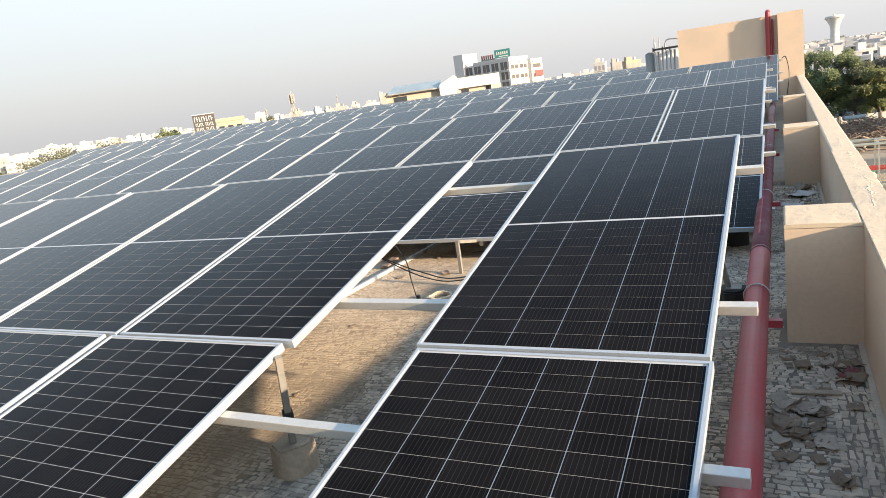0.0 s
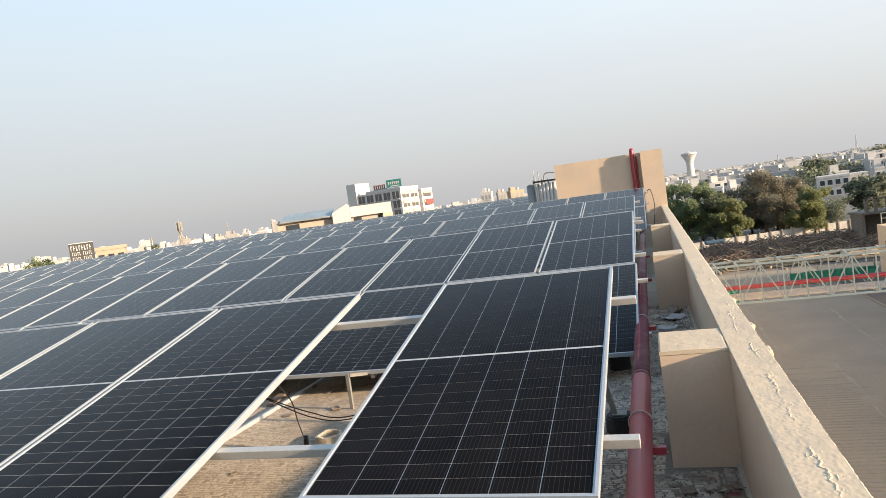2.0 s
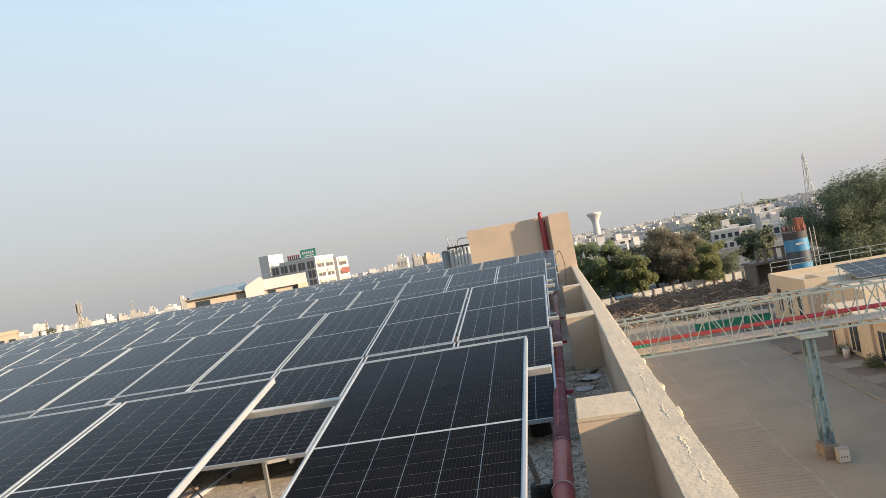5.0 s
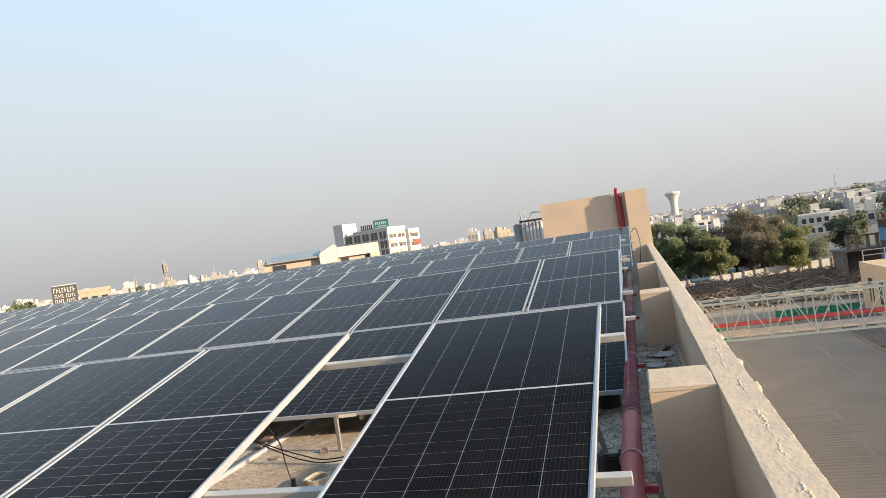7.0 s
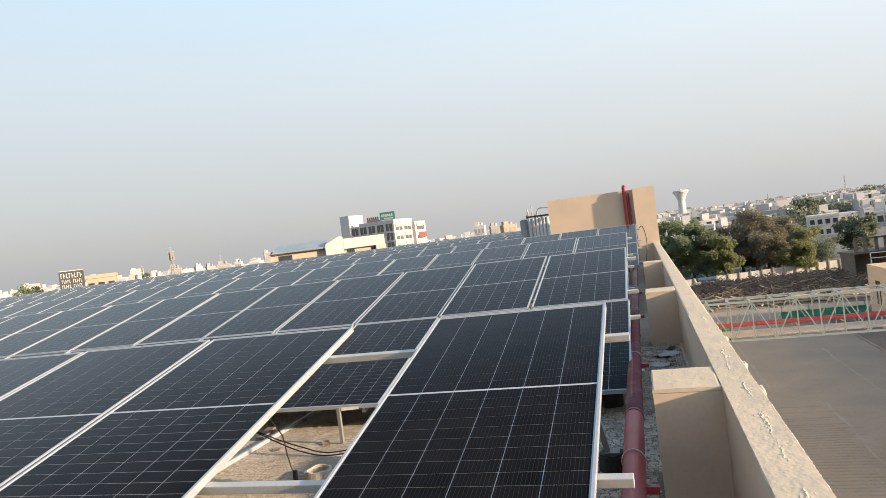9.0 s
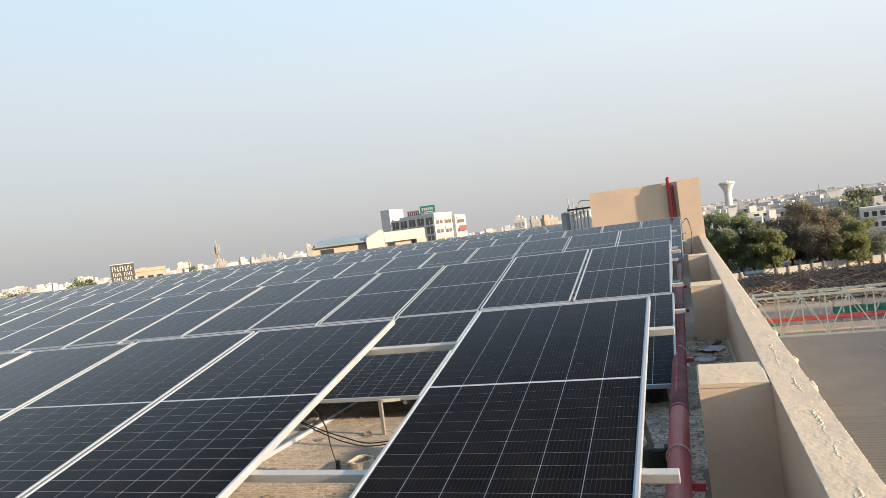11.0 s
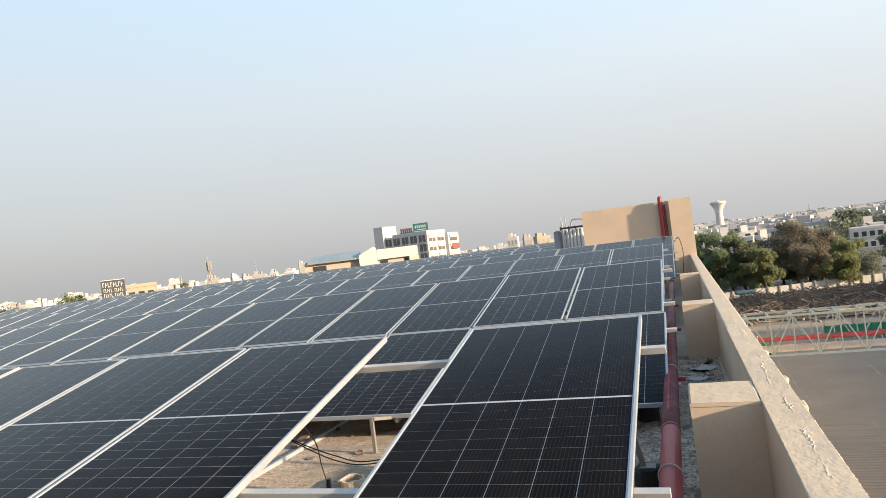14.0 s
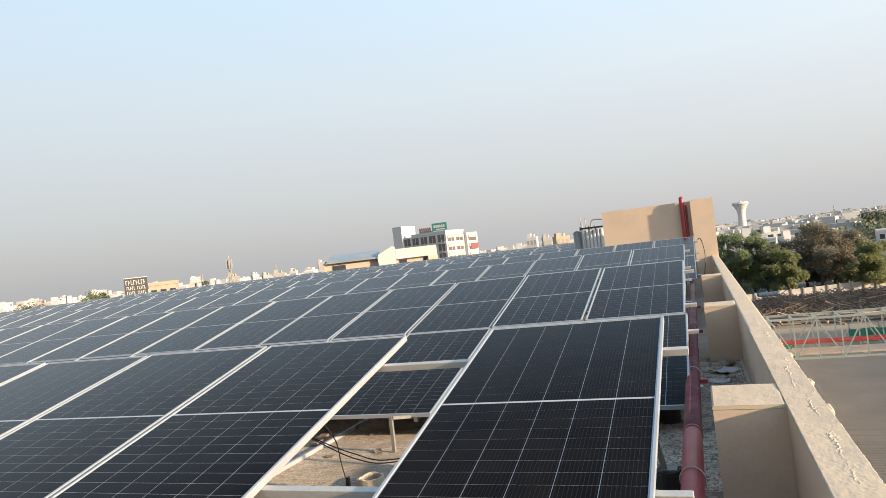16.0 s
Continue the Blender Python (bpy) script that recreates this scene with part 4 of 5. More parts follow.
part("roof", box(20.2, 56.25, AZ - 0.5, 46, 65.15, AZ - 0.46), PLASTER_TOP, annex)
part("roof", box(21.43, 49, AZ - 0.62, 46, 56.0, AZ - 0.54), PLASTER_TOP, annex)
for y in (57.3, 59.9, 62.4):
    wd = part("window", box(19.91, y, GROUND + 0.9, 19.952, y + 1.0, GROUND + 2.9), GLASS, annex)
    part("window_sill", box(19.83, y - 0.1, GROUND + 0.8, 19.95, y + 1.1, GROUND + 0.9), PLASTER_TOP, wd)
for k in range(6):
    y = 44.7 - k * 4.1
    wd = part("window", box(18.90, y, GROUND + 0.35, 18.942, y + 1.15, GROUND + 2.15), GLASS, annex)
    part("window_frame", box(18.87, y + 0.54, GROUND + 0.35, 18.90, y + 0.6, GROUND + 2.15), PLASTER_TOP, wd)
    part("window_sill", box(18.80, y - 0.1, GROUND + 0.25, 18.94, y + 1.25, GROUND + 0.35), PLASTER_TOP, wd)
    part("pilaster", box(18.74, y + 1.7, GROUND, 18.94, y + 2.05, AZ - 1.3), CREAM, annex)
smooth(part("drain_pipe", rod((18.85, 48.5, GROUND), (18.85, 48.5, AZ - 1.3), 0.05, seg=8), ORANGE, annex))
for k in range(5):
    x = 20.3 + k * 5.2
    for z in (AZ + 0.5, AZ + 0.95):
        part("rail", rod((x, 65.28, z), (x + 5.2, 65.28, z), 0.035, seg=6), TRUSS, annex)
    for j in range(3):
        part("rail_post", rod((x + j * 1.73, 65.28, AZ), (x + j * 1.73, 65.28, AZ + 0.95), 0.035, seg=6), TRUSS, annex)
for r in range(2):
    for c in range(12):
        copy_thing(master[W], pose(23.3 + c * 1.17, 54.0 + r * 2.3 * 0.98, AZ - 0.3 + 0.4 * r, 10, 0, 0))
fm = thing("panel_mounting_frame", "galvanised steel frame carrying solar panels on the annex roof", "mounting frame", group="mounting frames")
for y, z in ((54.5, AZ - 0.26), (56.0, AZ), (56.7, AZ + 0.12), (58.2, AZ + 0.39)):
    part("purlin", box(23.2, y, z - 0.08, 37.4, y + 0.05, z), GALV, fm)
    for k in range(6):
        part("leg", box(23.4 + 2.6 * k, y, AZ - 0.56, 23.45 + 2.6 * k, y + 0.05, z - 0.08), GALV, fm)

# silo behind the annex
S = from_eye(17.65, 78)
silo = thing("storage_silo", "round blue and navy storage silo with an orange top", "silo", pose(S.x, S.y, GROUND) @ Matrix.Diagonal((1, 1, 0.945, 1)))
for z0, z1, m, n in ((0, 2.6, NAVY, "silo_shell"), (2.6, 4.3, BLUEBAND, "blue_band"), (4.3, 5.6, NAVY, "silo_shell"), (5.6, 6.9, BLUEBAND, "blue_band"), (6.9, 7.7, BOARD, "top_ring")):
    part(n, rod((0, 0, z0), (0, 0, z1), 1.14, seg=64), m, silo)
part("hopper", box(0.2, -0.4, 7.7, 0.95, 0.4, 9.1, bevel=0.05), ORANGE, silo, "orange steel hopper")
for k in range(14):
    a = 2 * math.pi * k / 14
    part("rail_post", rod((1.1 * math.cos(a), 1.1 * math.sin(a), 7.7), (1.1 * math.cos(a), 1.1 * math.sin(a), 8.4), 0.03, seg=5), RED_DARK, silo)
for x in (1.35, 1.75):
    part("ladder_rail", rod((x, -0.4, 0), (x, -0.4, 7.9), 0.04, seg=6), GALV_DULL, silo)
for k in range(13):
    part("ladder_rung", rod((1.35, -0.4, 2.4 + 0.42 * k), (1.75, -0.4, 2.4 + 0.42 * k), 0.03, seg=5), GALV_DULL, silo)
part("word_bar", box(-0.4, -1.155, 6.3, 0.35, -1.05, 6.5), SIGNWHITE, silo)

hut = from_eye(15.4, 92)
h = thing("concrete_hut", "weathered grey open concrete hut in the yard", "hut", pose(hut.x, hut.y, GROUND, 0, 0, 8))
part("side_wall", box(-2.2, -1.5, 0, -1.9, 1.5, 3.4), CONC_DARK, h)
part("side_wall", box(1.9, -1.5, 0, 2.2, 1.5, 3.4), CONC_DARK, h)
part("back_wall", box(-1.9, 1.3, 0, 1.9, 1.5, 3.4), CONC_DARK, h)
part("roof", box(-2.4, -1.7, 3.4, 2.4, 1.7, 3.65), CONC_DARK, h)
for x in (-1.6, -0.6, 0.6, 1.6):
    part("pillar", box(x - 0.15, -1.5, 3.65, x + 0.15, -1.2, 5.2), CONC_DARK, h)
part("lintel", box(-1.8, -1.5, 5.0, 1.8, -1.3, 5.2), CONC_DARK, h)

# boundary wall of white panels
bw = thing("boundary_wall", "white panelled boundary wall behind the timber yard", "wall")
A, B = Vector((3.0, 96.5, 0)), Vector((40.0, 110.0, 0))
n = 24
for k in range(n):
    p, q = A.lerp(B, k / n), A.lerp(B, (k + 0.95) / n)
    part("wall_panel", beam((p.x, p.y, GROUND + 0.55), (q.x, q.y, GROUND + 0.55), 0.14, 1.1), WALL_OLD, bw)
    part("wall_post", box(q.x - 0.02, q.y - 0.25, GROUND, q.x + 0.14, q.y - 0.05, GROUND + 1.25), CONC, bw)

# heaps of branches and timber
rng = random.Random(21)


def heap(name, n, area, length, rad, height, material, label, flat=0.25):
    """Many tapered five-sided poles lying over one another in a long mound."""
    verts, faces = [], []
    (x0, x1), (y0, y1) = area
    for k in range(n):
        x, y = rng.uniform(x0, x1), rng.uniform(y0, y1)
        u, v = (x - x0) / (x1 - x0), (y - y0) / (y1 - y0)
        hh = height * max(0.05, 1 - (2 * v - 1) ** 2) * (0.55 + 0.45 * noise.noise((x * 0.3, y * 0.3, 2))) * min(1, 4 * u + 0.2, 4 * (1 - u) + 0.2)
        c = Vector((x, y, GROUND + rng.random() * hh + rad))
        a, l = rng.uniform(-0.3, 0.3) + (math.pi / 2 if rng.random() < 0.25 else 0), rng.uniform(0.5, 1) * length
        d = Vector((math.cos(a), math.sin(a), rng.uniform(-flat, flat))) * l / 2
        p = d.orthogonal().normalized()
        q = d.normalized().cross(p)
        b = len(verts)
        for end, r in ((c - d, rad * rng.uniform(0.4, 1)), (c + d, rad * rng.uniform(0.2, 0.7))):
            for j in range(5):
                t = 2 * math.pi * j / 5
                verts.append(tuple(end + (p * math.cos(t) + q * math.sin(t)) * r))
        faces += [(b + j, b + (j + 1) % 5, b + 5 + (j + 1) % 5, b + 5 + j) for j in range(5)]
        faces += [tuple(b + 4 - j for j in range(5)), tuple(b + 5 + j for j in range(5))]
    me = bpy.data.meshes.new(name)
    me.from_pydata(verts, [], faces)
    me.materials.append(material)
    return tagged(new(name, me), label, "timber", kind="stuff")


heap("branch_heap", 5200, ((4.5, 28.0), (80, 94)), 1.5, 0.07, 2.5, TIMBER, "long heaps of cut brown branches and roots", 0.9)
heap("pale_branch_heap", 420, ((5.0, 28.0), (79, 92)), 2.6, 0.09, 2.1, TIMBER_PALE, "pale split branches strewn over the brown heap", 0.5)
heap("timber_stack", 300, ((5.0, 25.0), (74, 80)), 5.0, 0.12, 1.0, TIMBER_PALE, "low stacks of pale sawn timber poles", 0.04)
for k, (x, y, w) in enumerate(((15.4, 62.0, 6.6), (6.0, 56.0, 2.6))):
    bm = bmesh.new()
    bmesh.ops.create_grid(bm, x_segments=24, y_segments=6, size=1)
    for v in bm.verts:
        v.co = Vector((x + v.co.x * w / 2, y + 0.12 * noise.noise((v.co.x * 7, v.co.y, k)), GROUND + 0.6 + v.co.y * 0.5 + 0.08 * noise.noise(v.co * 3)))
    bmesh.ops.solidify(bm, geom=bm.faces[:], thickness=0.04)
    tr = thing("net_fence", "low fence hung with green shade netting", "fence")
    part("shade_net", bm, TARP, tr)
    for j in range(4):
        xx = x - w / 2 + 0.1 + j * (w - 0.2) / 3
        part("fence_post", rod((xx, y + 0.2, GROUND), (xx, y + 0.2, GROUND + 1.6), 0.05, seg=6), GALV_DULL, tr)
bt = thing("blue_shelter", "low shelter under a faded blue tarpaulin", "shelter", pose(9.0, 95.5, GROUND))
part("tarpaulin", box(-1.3, -0.7, 0.9, 1.3, 0.7, 1.4, bevel=0.2), BLUETARP, bt)
for x in (-1.5, 1.5):
    part("pole", rod((x, 0, 0), (x, 0, 1.0), 0.05, seg=6), GALV_DULL, bt)


# ---- trees ----
def tree(x, y, height, spread, seed, leaf, leaves, label, trunk_r=0.22, low=0.25, size=0.15):
    """A tapered trunk, forking limbs, and a crown of many leaf sprays in uneven clumps."""
    r = random.Random(seed)
    t = thing("tree", label, "tree", pose(x, y, GROUND), "trees")
    bm = bmesh.new()
    add_rod(bm, (0, 0, 0), (0.1, 0.05, height * 0.4), trunk_r, trunk_r * 0.7, 8)
    clumps = []
    nl = 11
    for k in range(nl):
        a = 2 * math.pi * k / nl + r.uniform(-0.3, 0.3)
        reach = spread * r.uniform(0.35, 0.95)
        top = height * r.uniform(low + 0.25, 0.95)
        mid = Vector((math.cos(a) * reach * 0.45, math.sin(a) * reach * 0.45, height * 0.4 + (top - height * 0.4) * 0.5))
        tip = Vector((math.cos(a) * reach, math.sin(a) * reach, top))
        add_rod(bm, (0.1, 0.05, height * r.uniform(0.22, 0.4)), mid, trunk_r * 0.5, trunk_r * 0.3, 6)
        add_rod(bm, mid, tip, trunk_r * 0.3, 0.03, 5)
        clumps += [(tip, spread * r.uniform(0.22, 0.38)), (mid, spread * r.uniform(0.25, 0.4))]
        clumps.append((Vector((math.cos(a) * reach * 0.8, math.sin(a) * reach * 0.8, height * r.uniform(low + 0.08, low + 0.3))), spread * r.uniform(0.2, 0.34)))
        for j in range(2):
            c2 = tip + Vector((r.uniform(-1, 1), r.uniform(-1, 1), r.uniform(-0.9, 0.6))) * spread * 0.35
            clumps.append((c2, spread * r.uniform(0.14, 0.28)))
    clumps.append((Vector((0, 0, height * 0.86)), spread * 0.4))
    smooth(part("trunk", bm, BARK, t))
    tot = sum(c[1] ** 2 for c in clumps)
    verts, faces = [], []
    for c, rad in clumps:
        for k in range(int(leaves * rad * rad / tot)):
            d = Vector((r.gauss(0, 0.55), r.gauss(0, 0.55), r.gauss(0, 0.45)))
            if d.length > 1.0:
                d *= r.uniform(0.75, 1.02) / d.length
            d *= rad * (1 + 0.35 * noise.noise(d * 2.6 + c))
            p = c + d
            if p.z < height * low:
                continue
            u = (Vector((r.gauss(0, 1), r.gauss(0, 1), r.gauss(0, 0.7)))).normalized()
            v = u.orthogonal().normalized()
            s = size * r.uniform(0.5, 1.2)
            b = len(verts)
            verts += [p - u * s, p + v * s * 0.45, p + u * s, p - v * s * 0.45]
            faces.append((b, b + 1, b + 2, b + 3))
    me = bpy.data.meshes.new("crown")
    me.from_pydata([tuple(v) for v in verts], [], faces)
    me.materials.append(leaf)
    cr = new("crown", me)
    cr.parent = t
    return t


def tree_at(az, d, top_slope, spread, seed, leaf, leaves, label, **k):
    p = from_eye(az, d, top_slope)
    return tree(p.x, p.y, p.z - GROUND, spread, seed, leaf, leaves, label, **k)


tree_at(2.6, 108, -0.012, 3.4, 1, LEAF_A, 46000, "dense dark green tree behind the white boundary wall", low=0.06)
tree_at(4.5, 109, -0.028, 2.8, 8, LEAF_D, 34000, "dense dark green tree behind the white boundary wall", low=0.08)
tree_at(5.9, 104, -0.042, 2.3, 2, LEAF_C, 30000, "bright yellow-green tree in front of a brown one", low=0.12)
tree_at(8.2, 112, -0.010, 4.2, 3, LEAF_B, 38000, "tall dusty brown-green tree with a thin crown", low=0.15)
tree_at(9.8, 113, -0.030, 3.0, 4, LEAF_B, 27000, "dusty brown-green tree with a thin crown", low=0.1)
tree_at(11.2, 108, -0.040, 2.5, 5, LEAF_C, 32000, "broad yellow-green tree beside the timber yard", low=0.08)
tree_at(7.2, 116, -0.040, 3.2, 15, LEAF_D, 26000, "dark green tree behind the white boundary wall", low=0.08)
tree_at(10.3, 116, -0.050, 3.0, 16, LEAF_D, 26000, "dark green tree behind the boundary wall", low=0.08)
tree_at(3.6, 113, -0.050, 3.4, 25, LEAF_D, 8000, "low dark green tree behind the boundary wall", low=0.04)
tree_at(9.0, 119, -0.055, 3.8, 26, LEAF_D, 8000, "low dark green tree behind the boundary wall", low=0.04)
tree_at(12.6, 120, -0.062, 2.8, 27, LEAF_D, 5000, "low dark green tree behind the boundary wall", low=0.04)
tree_at(21.5, 90, 0.009, 6.1, 6, LEAF_E, 80000, "very large dark green tree towering over the annex", trunk_r=0.5, low=0.06, size=0.145)
tree_at(26.2, 94, -0.015, 5.4, 7, LEAF_E, 40000, "very large dark green tree towering over the annex", trunk_r=0.5, low=0.06, size=0.145)
tree_at(14.9, 130, -0.036, 3.4, 9, LEAF_D, 6000, "dark green tree among the houses", low=0.15, size=0.4)
tree_at(12.0, 300, -0.006, 6.0, 10, LEAF_D, 4000, "far dark green tree among white houses", low=0.1, size=0.7)
tree_at(9.6, 330, -0.011, 4.5, 12, LEAF_D, 2500, "far dark green tree among white houses", low=0.1, size=0.7)
tree_at(16.0, 450, -0.003, 9.0, 13, LEAF_D, 3000, "far dark green tree among white houses", low=0.1, size=1.1)
tree_at(-47.5, 95, 0.011, 2.3, 14, LEAF_A, 7000, "small green tree rising beyond the roof edge", low=0.3)
tree_at(-40.6, 260, 0.004, 3.5, 17, LEAF_D, 1500, "far green tree among pale buildings", low=0.3, size=0.5)
tree_at(-52.0, 240, -0.004, 9, 18, LEAF_D, 7000, "far row of dark green trees at the skyline", low=0.1, size=0.45)
tree_at(-56.0, 300, -0.004, 12, 19, LEAF_D, 7000, "far row of dark green trees at the skyline", low=0.1, size=0.5)


# ---- buildings ----
def block(name, label, m, w, d, h, wall, storeys, cols, material_window=GLASS, roof=0.5):
    """A building with window openings recessed in its two visible faces, sills and a parapet."""
    t = thing(name, label, "building", m)
    part("wall", box(-w / 2, -d / 2, 0, w / 2, d / 2, h), wall, t)
    part("roof_parapet", box(-w / 2 - 0.1, -d / 2 - 0.1, h, w / 2 + 0.1, d / 2 + 0.1, h + roof), wall, t)
    sh = h / storeys
    for s in range(storeys):
        for c in range(cols):
            x = -w / 2 + (c + 0.5) * w / cols
            ww = w / cols * 0.3
            wd = part("window", box(x - ww, -d / 2 - 0.06, s * sh + sh * 0.3, x + ww, -d / 2 + 0.05, s * sh + sh * 0.78), material_window, t)
            part("window_sill", box(x - ww - 0.1, -d / 2 - 0.3, s * sh + sh * 0.22, x + ww + 0.1, -d / 2, s * sh + sh * 0.3), wall, wd)
    return t


# white office block with a teal sign
oc = from_eye(-20.28, 240)
OM = pose(oc.x, oc.y, GROUND, 0, 0, -12)
office = thing("office_building", "white office block with dark windows and roof signs", "building", OM)
FW, SD, OH = 18.8, 12.3, 19.4
part("wall", box(-FW, 0, 0, 0, SD, OH), WHITE, office)
part("roof_parapet", box(-FW + 4, -0.15, OH, 0.15, SD + 0.15, OH + 0.8), WHITE, office)
part("stair_tower", box(-FW - 4.0, -0.4, 0, -FW, 8.5, OH + 4.4), WHITE, office)
part("side_wing", box(-2.0, SD + 0.15, 0, 1.2, SD + 8, OH - 0.5), WHITE, office)
part("ledge", box(-FW + 4, -0.35, OH - 3.9, 0.0, 0.0, OH - 3.6), WHITE, office)
for s in range(6):
    zb = OH - 3.2 - s * 3.3
    for c in range(5):
        x0 = -FW + 0.5 + c * 3.7
        wd = part("window", box(x0, -0.06, zb, x0 + 2.8, 0.02, zb + 2.6), OFFICE_GLASS, office)
        part("mullion", box(x0 + 1.35, -0.12, zb, x0 + 1.47, -0.06, zb + 2.5), CREAM, wd)
        part("window_sill", box(x0 - 0.15, -0.4, zb - 0.2, x0 + 2.95, 0.0, zb), WHITE, wd)
    for c in range(2):
        y0 = 0.9 + c * 5.9
        wd = part("window", box(-0.02, y0, zb, 0.06, y0 + 4.6, zb + 2.4), OFFICE_GLASS, office)
        part("mullion", box(0.06, y0 + 2.2, zb, 0.12, y0 + 2.4, zb + 2.4), WHITE, wd)
        part("blind", box(0.065, y0 + 0.2, zb + 1.3, 0.1, y0 + 4.4, zb + 2.3), CREAM, wd)
    wd = part("window", box(1.18, SD + 1.2, zb - 0.4, 1.26, SD + 6.8, zb + 1.8), OFFICE_GLASS, office)
    part("blind", box(1.265, SD + 1.5, zb + 0.9, 1.3, SD + 6.5, zb + 1.7), CREAM, wd)
part("banner", box(1.3, SD + 2.2, OH - 6.6, 1.42, SD + 7.8, OH - 4.6), SIGNRED, office, "red advertising banner")
sg = thing("sign_board", "teal roof sign board with white lettering bars", "sign", OM @ pose(-3.4, 1.8, OH + 0.8, 0, 0, 20))
part("board", box(-2.75, -0.1, 0.3, 2.75, 0.1, 3.0), GREENSIGN, sg)
for x in (-2.2, 0, 2.2):
    part("stand", box(x - 0.08, 0.1, 0, x + 0.08, 0.3, 2.9), GALV_DULL, sg)
for k in range(6):
    part("letter_bar", box(-2.1 + k * 0.72, -0.14, 1.3 + 0.1 * (k % 2), -1.66 + k * 0.72, -0.1, 2.3), SIGNWHITE, sg)
part("letter_bar", box(-1.3, -0.14, 0.6, 2.0, -0.1, 0.9), SIGNWHITE, sg)
s2 = thing("sign_board", "red lettering bars standing on the white office roof", "sign", OM @ pose(-9.4, 1.8, OH + 0.8, 0, 0, 20))
for k in range(6):
    part("letter_bar", box(-2.4 + k * 0.75, -0.1, 0.5, -1.9 + k * 0.75, 0.05, 1.9), SIGNRED, s2)
part("stand", box(-2.6, 0.05, 0, 2.6, 0.15, 0.5), GALV_DULL, s2)

# roof room with a blue sheet roof at the far side
sh = from_eye(-26.5, 58)
shed = thing("roof_shed", "cream roof room under a sloping blue metal roof", "building", pose(sh.x, sh.y, 0, 0, 0, 26))
part("wall", box(-4.3, 0.3, 0, 0.3, 4.5, 2.2), SHEDWALL, shed)
for k in range(6):
    x = -3.72 + k * 0.72
    part("roof_sheet", beam((x, -0.1, 2.30), (x + 0.35, 3.2, 2.92), 0.71, 0.05), BLUEROOF, shed, "faded blue metal sheet")
part("eave_beam", box(-4.2, -0.12, 2.2, 0.25, -0.04, 2.26), GALV_DULL, shed)
part("opening", box(-3.6, 0.26, 1.0, -2.5, 0.32, 2.0), GLASS, shed)
bm = bmesh.new()
vs = [bm.verts.new(p) for p in ((0, 0, 0), (1.55, 0, 0), (1.55, 0, 2.95), (1.3, 0, 3.10), (0.05, 0, 2.50))]
fc = bm.faces.new(vs)
ex = bmesh.ops.extrude_face_region(bm, geom=[fc])
bmesh.ops.translate(bm, vec=(0, 4.5, 0), verts=[v for v in ex["geom"] if isinstance(v, bmesh.types.BMVert)])
bmesh.ops.recalc_face_normals(bm, faces=bm.faces[:])
bmesh.ops.translate(bm, vec=(0.3, -0.3, 0), verts=bm.verts)
part("gable_wall", bm, WHITE, shed)
part("end_wall", box(-4.55, 0.0, 0, -4.25, 4.5, 2.45), SKYCREAM, shed)
part("parapet_block", box(1.88, 0.2, 1.95, 5.4, 5, 2.82), WHITE, shed)
part("lower_wall", box(1.88, 0.5, 0, 5.2, 5, 1.95), SHEDWALL, shed)
part("recess", box(2.1, 0.46, 0.9, 2.75, 0.51, 1.85), GLASS, shed)
part("recess", box(4.2, 0.46, 0.9, 4.5, 0.51, 1.85), GLASS, shed)
part("pillar", box(4.6, 0.15, 0, 5.45, 1.0, 1.95), CREAM, shed)

# dark hoarding
hb = from_eye(-45.2, 92)
hoard = thing("hoarding", "dark advertising hoarding with rows of pale lettering bars", "billboard", pose(hb.x, hb.y, GROUND, 0, 0, 45))
ht = hb.z - GROUND
part("board", box(-1.32, -0.08, ht - 0.4, 1.32, 0.08, ht + 1.85), BOARD, hoard)
for x in (-1.0, 1.0):
    part("post", box(x - 0.09, 0.08, 0, x + 0.09, 0.26, ht + 1.7), GALV_DULL, hoard)
for e in ((-1.32, ht + 1.8, 1.32, ht + 1.87), (-1.32, ht - 0.42, 1.32, ht - 0.35)):
    part("trim", box(e[0], -0.11, e[1], e[2], -0.08, e[3]), WHITE, hoard)
for k in range(8):
    x = -1.14 + k * 0.288
    part("letter_bar", box(x, -0.1, ht + 0.98, x + 0.075, -0.08, ht + 1.56), SIGNWHITE, hoard)
    part("letter_bar", box(x + 0.075, -0.1, ht + (1.44, 1.22, 0.98)[k % 3], x + 0.2, -0.08, ht + (1.56, 1.34, 1.1)[k % 3]), SIGNWHITE, hoard)
for z in (0.38, -0.22):
    for k in range(11):
        if k != 5:
            x = -1.08 + k * 0.2
            part("number_bar", box(x, -0.1, ht + z, x + 0.055, -0.08, ht + z + 0.42), SIGNWHITE, hoard)
            part("number_bar", box(x + 0.055, -0.1, ht + z + (0.32, 0.16, 0)[(k * 2) % 3], x + 0.135, -0.08, ht + z + (0.42, 0.26, 0.1)[(k * 2) % 3]), SIGNWHITE, hoard)

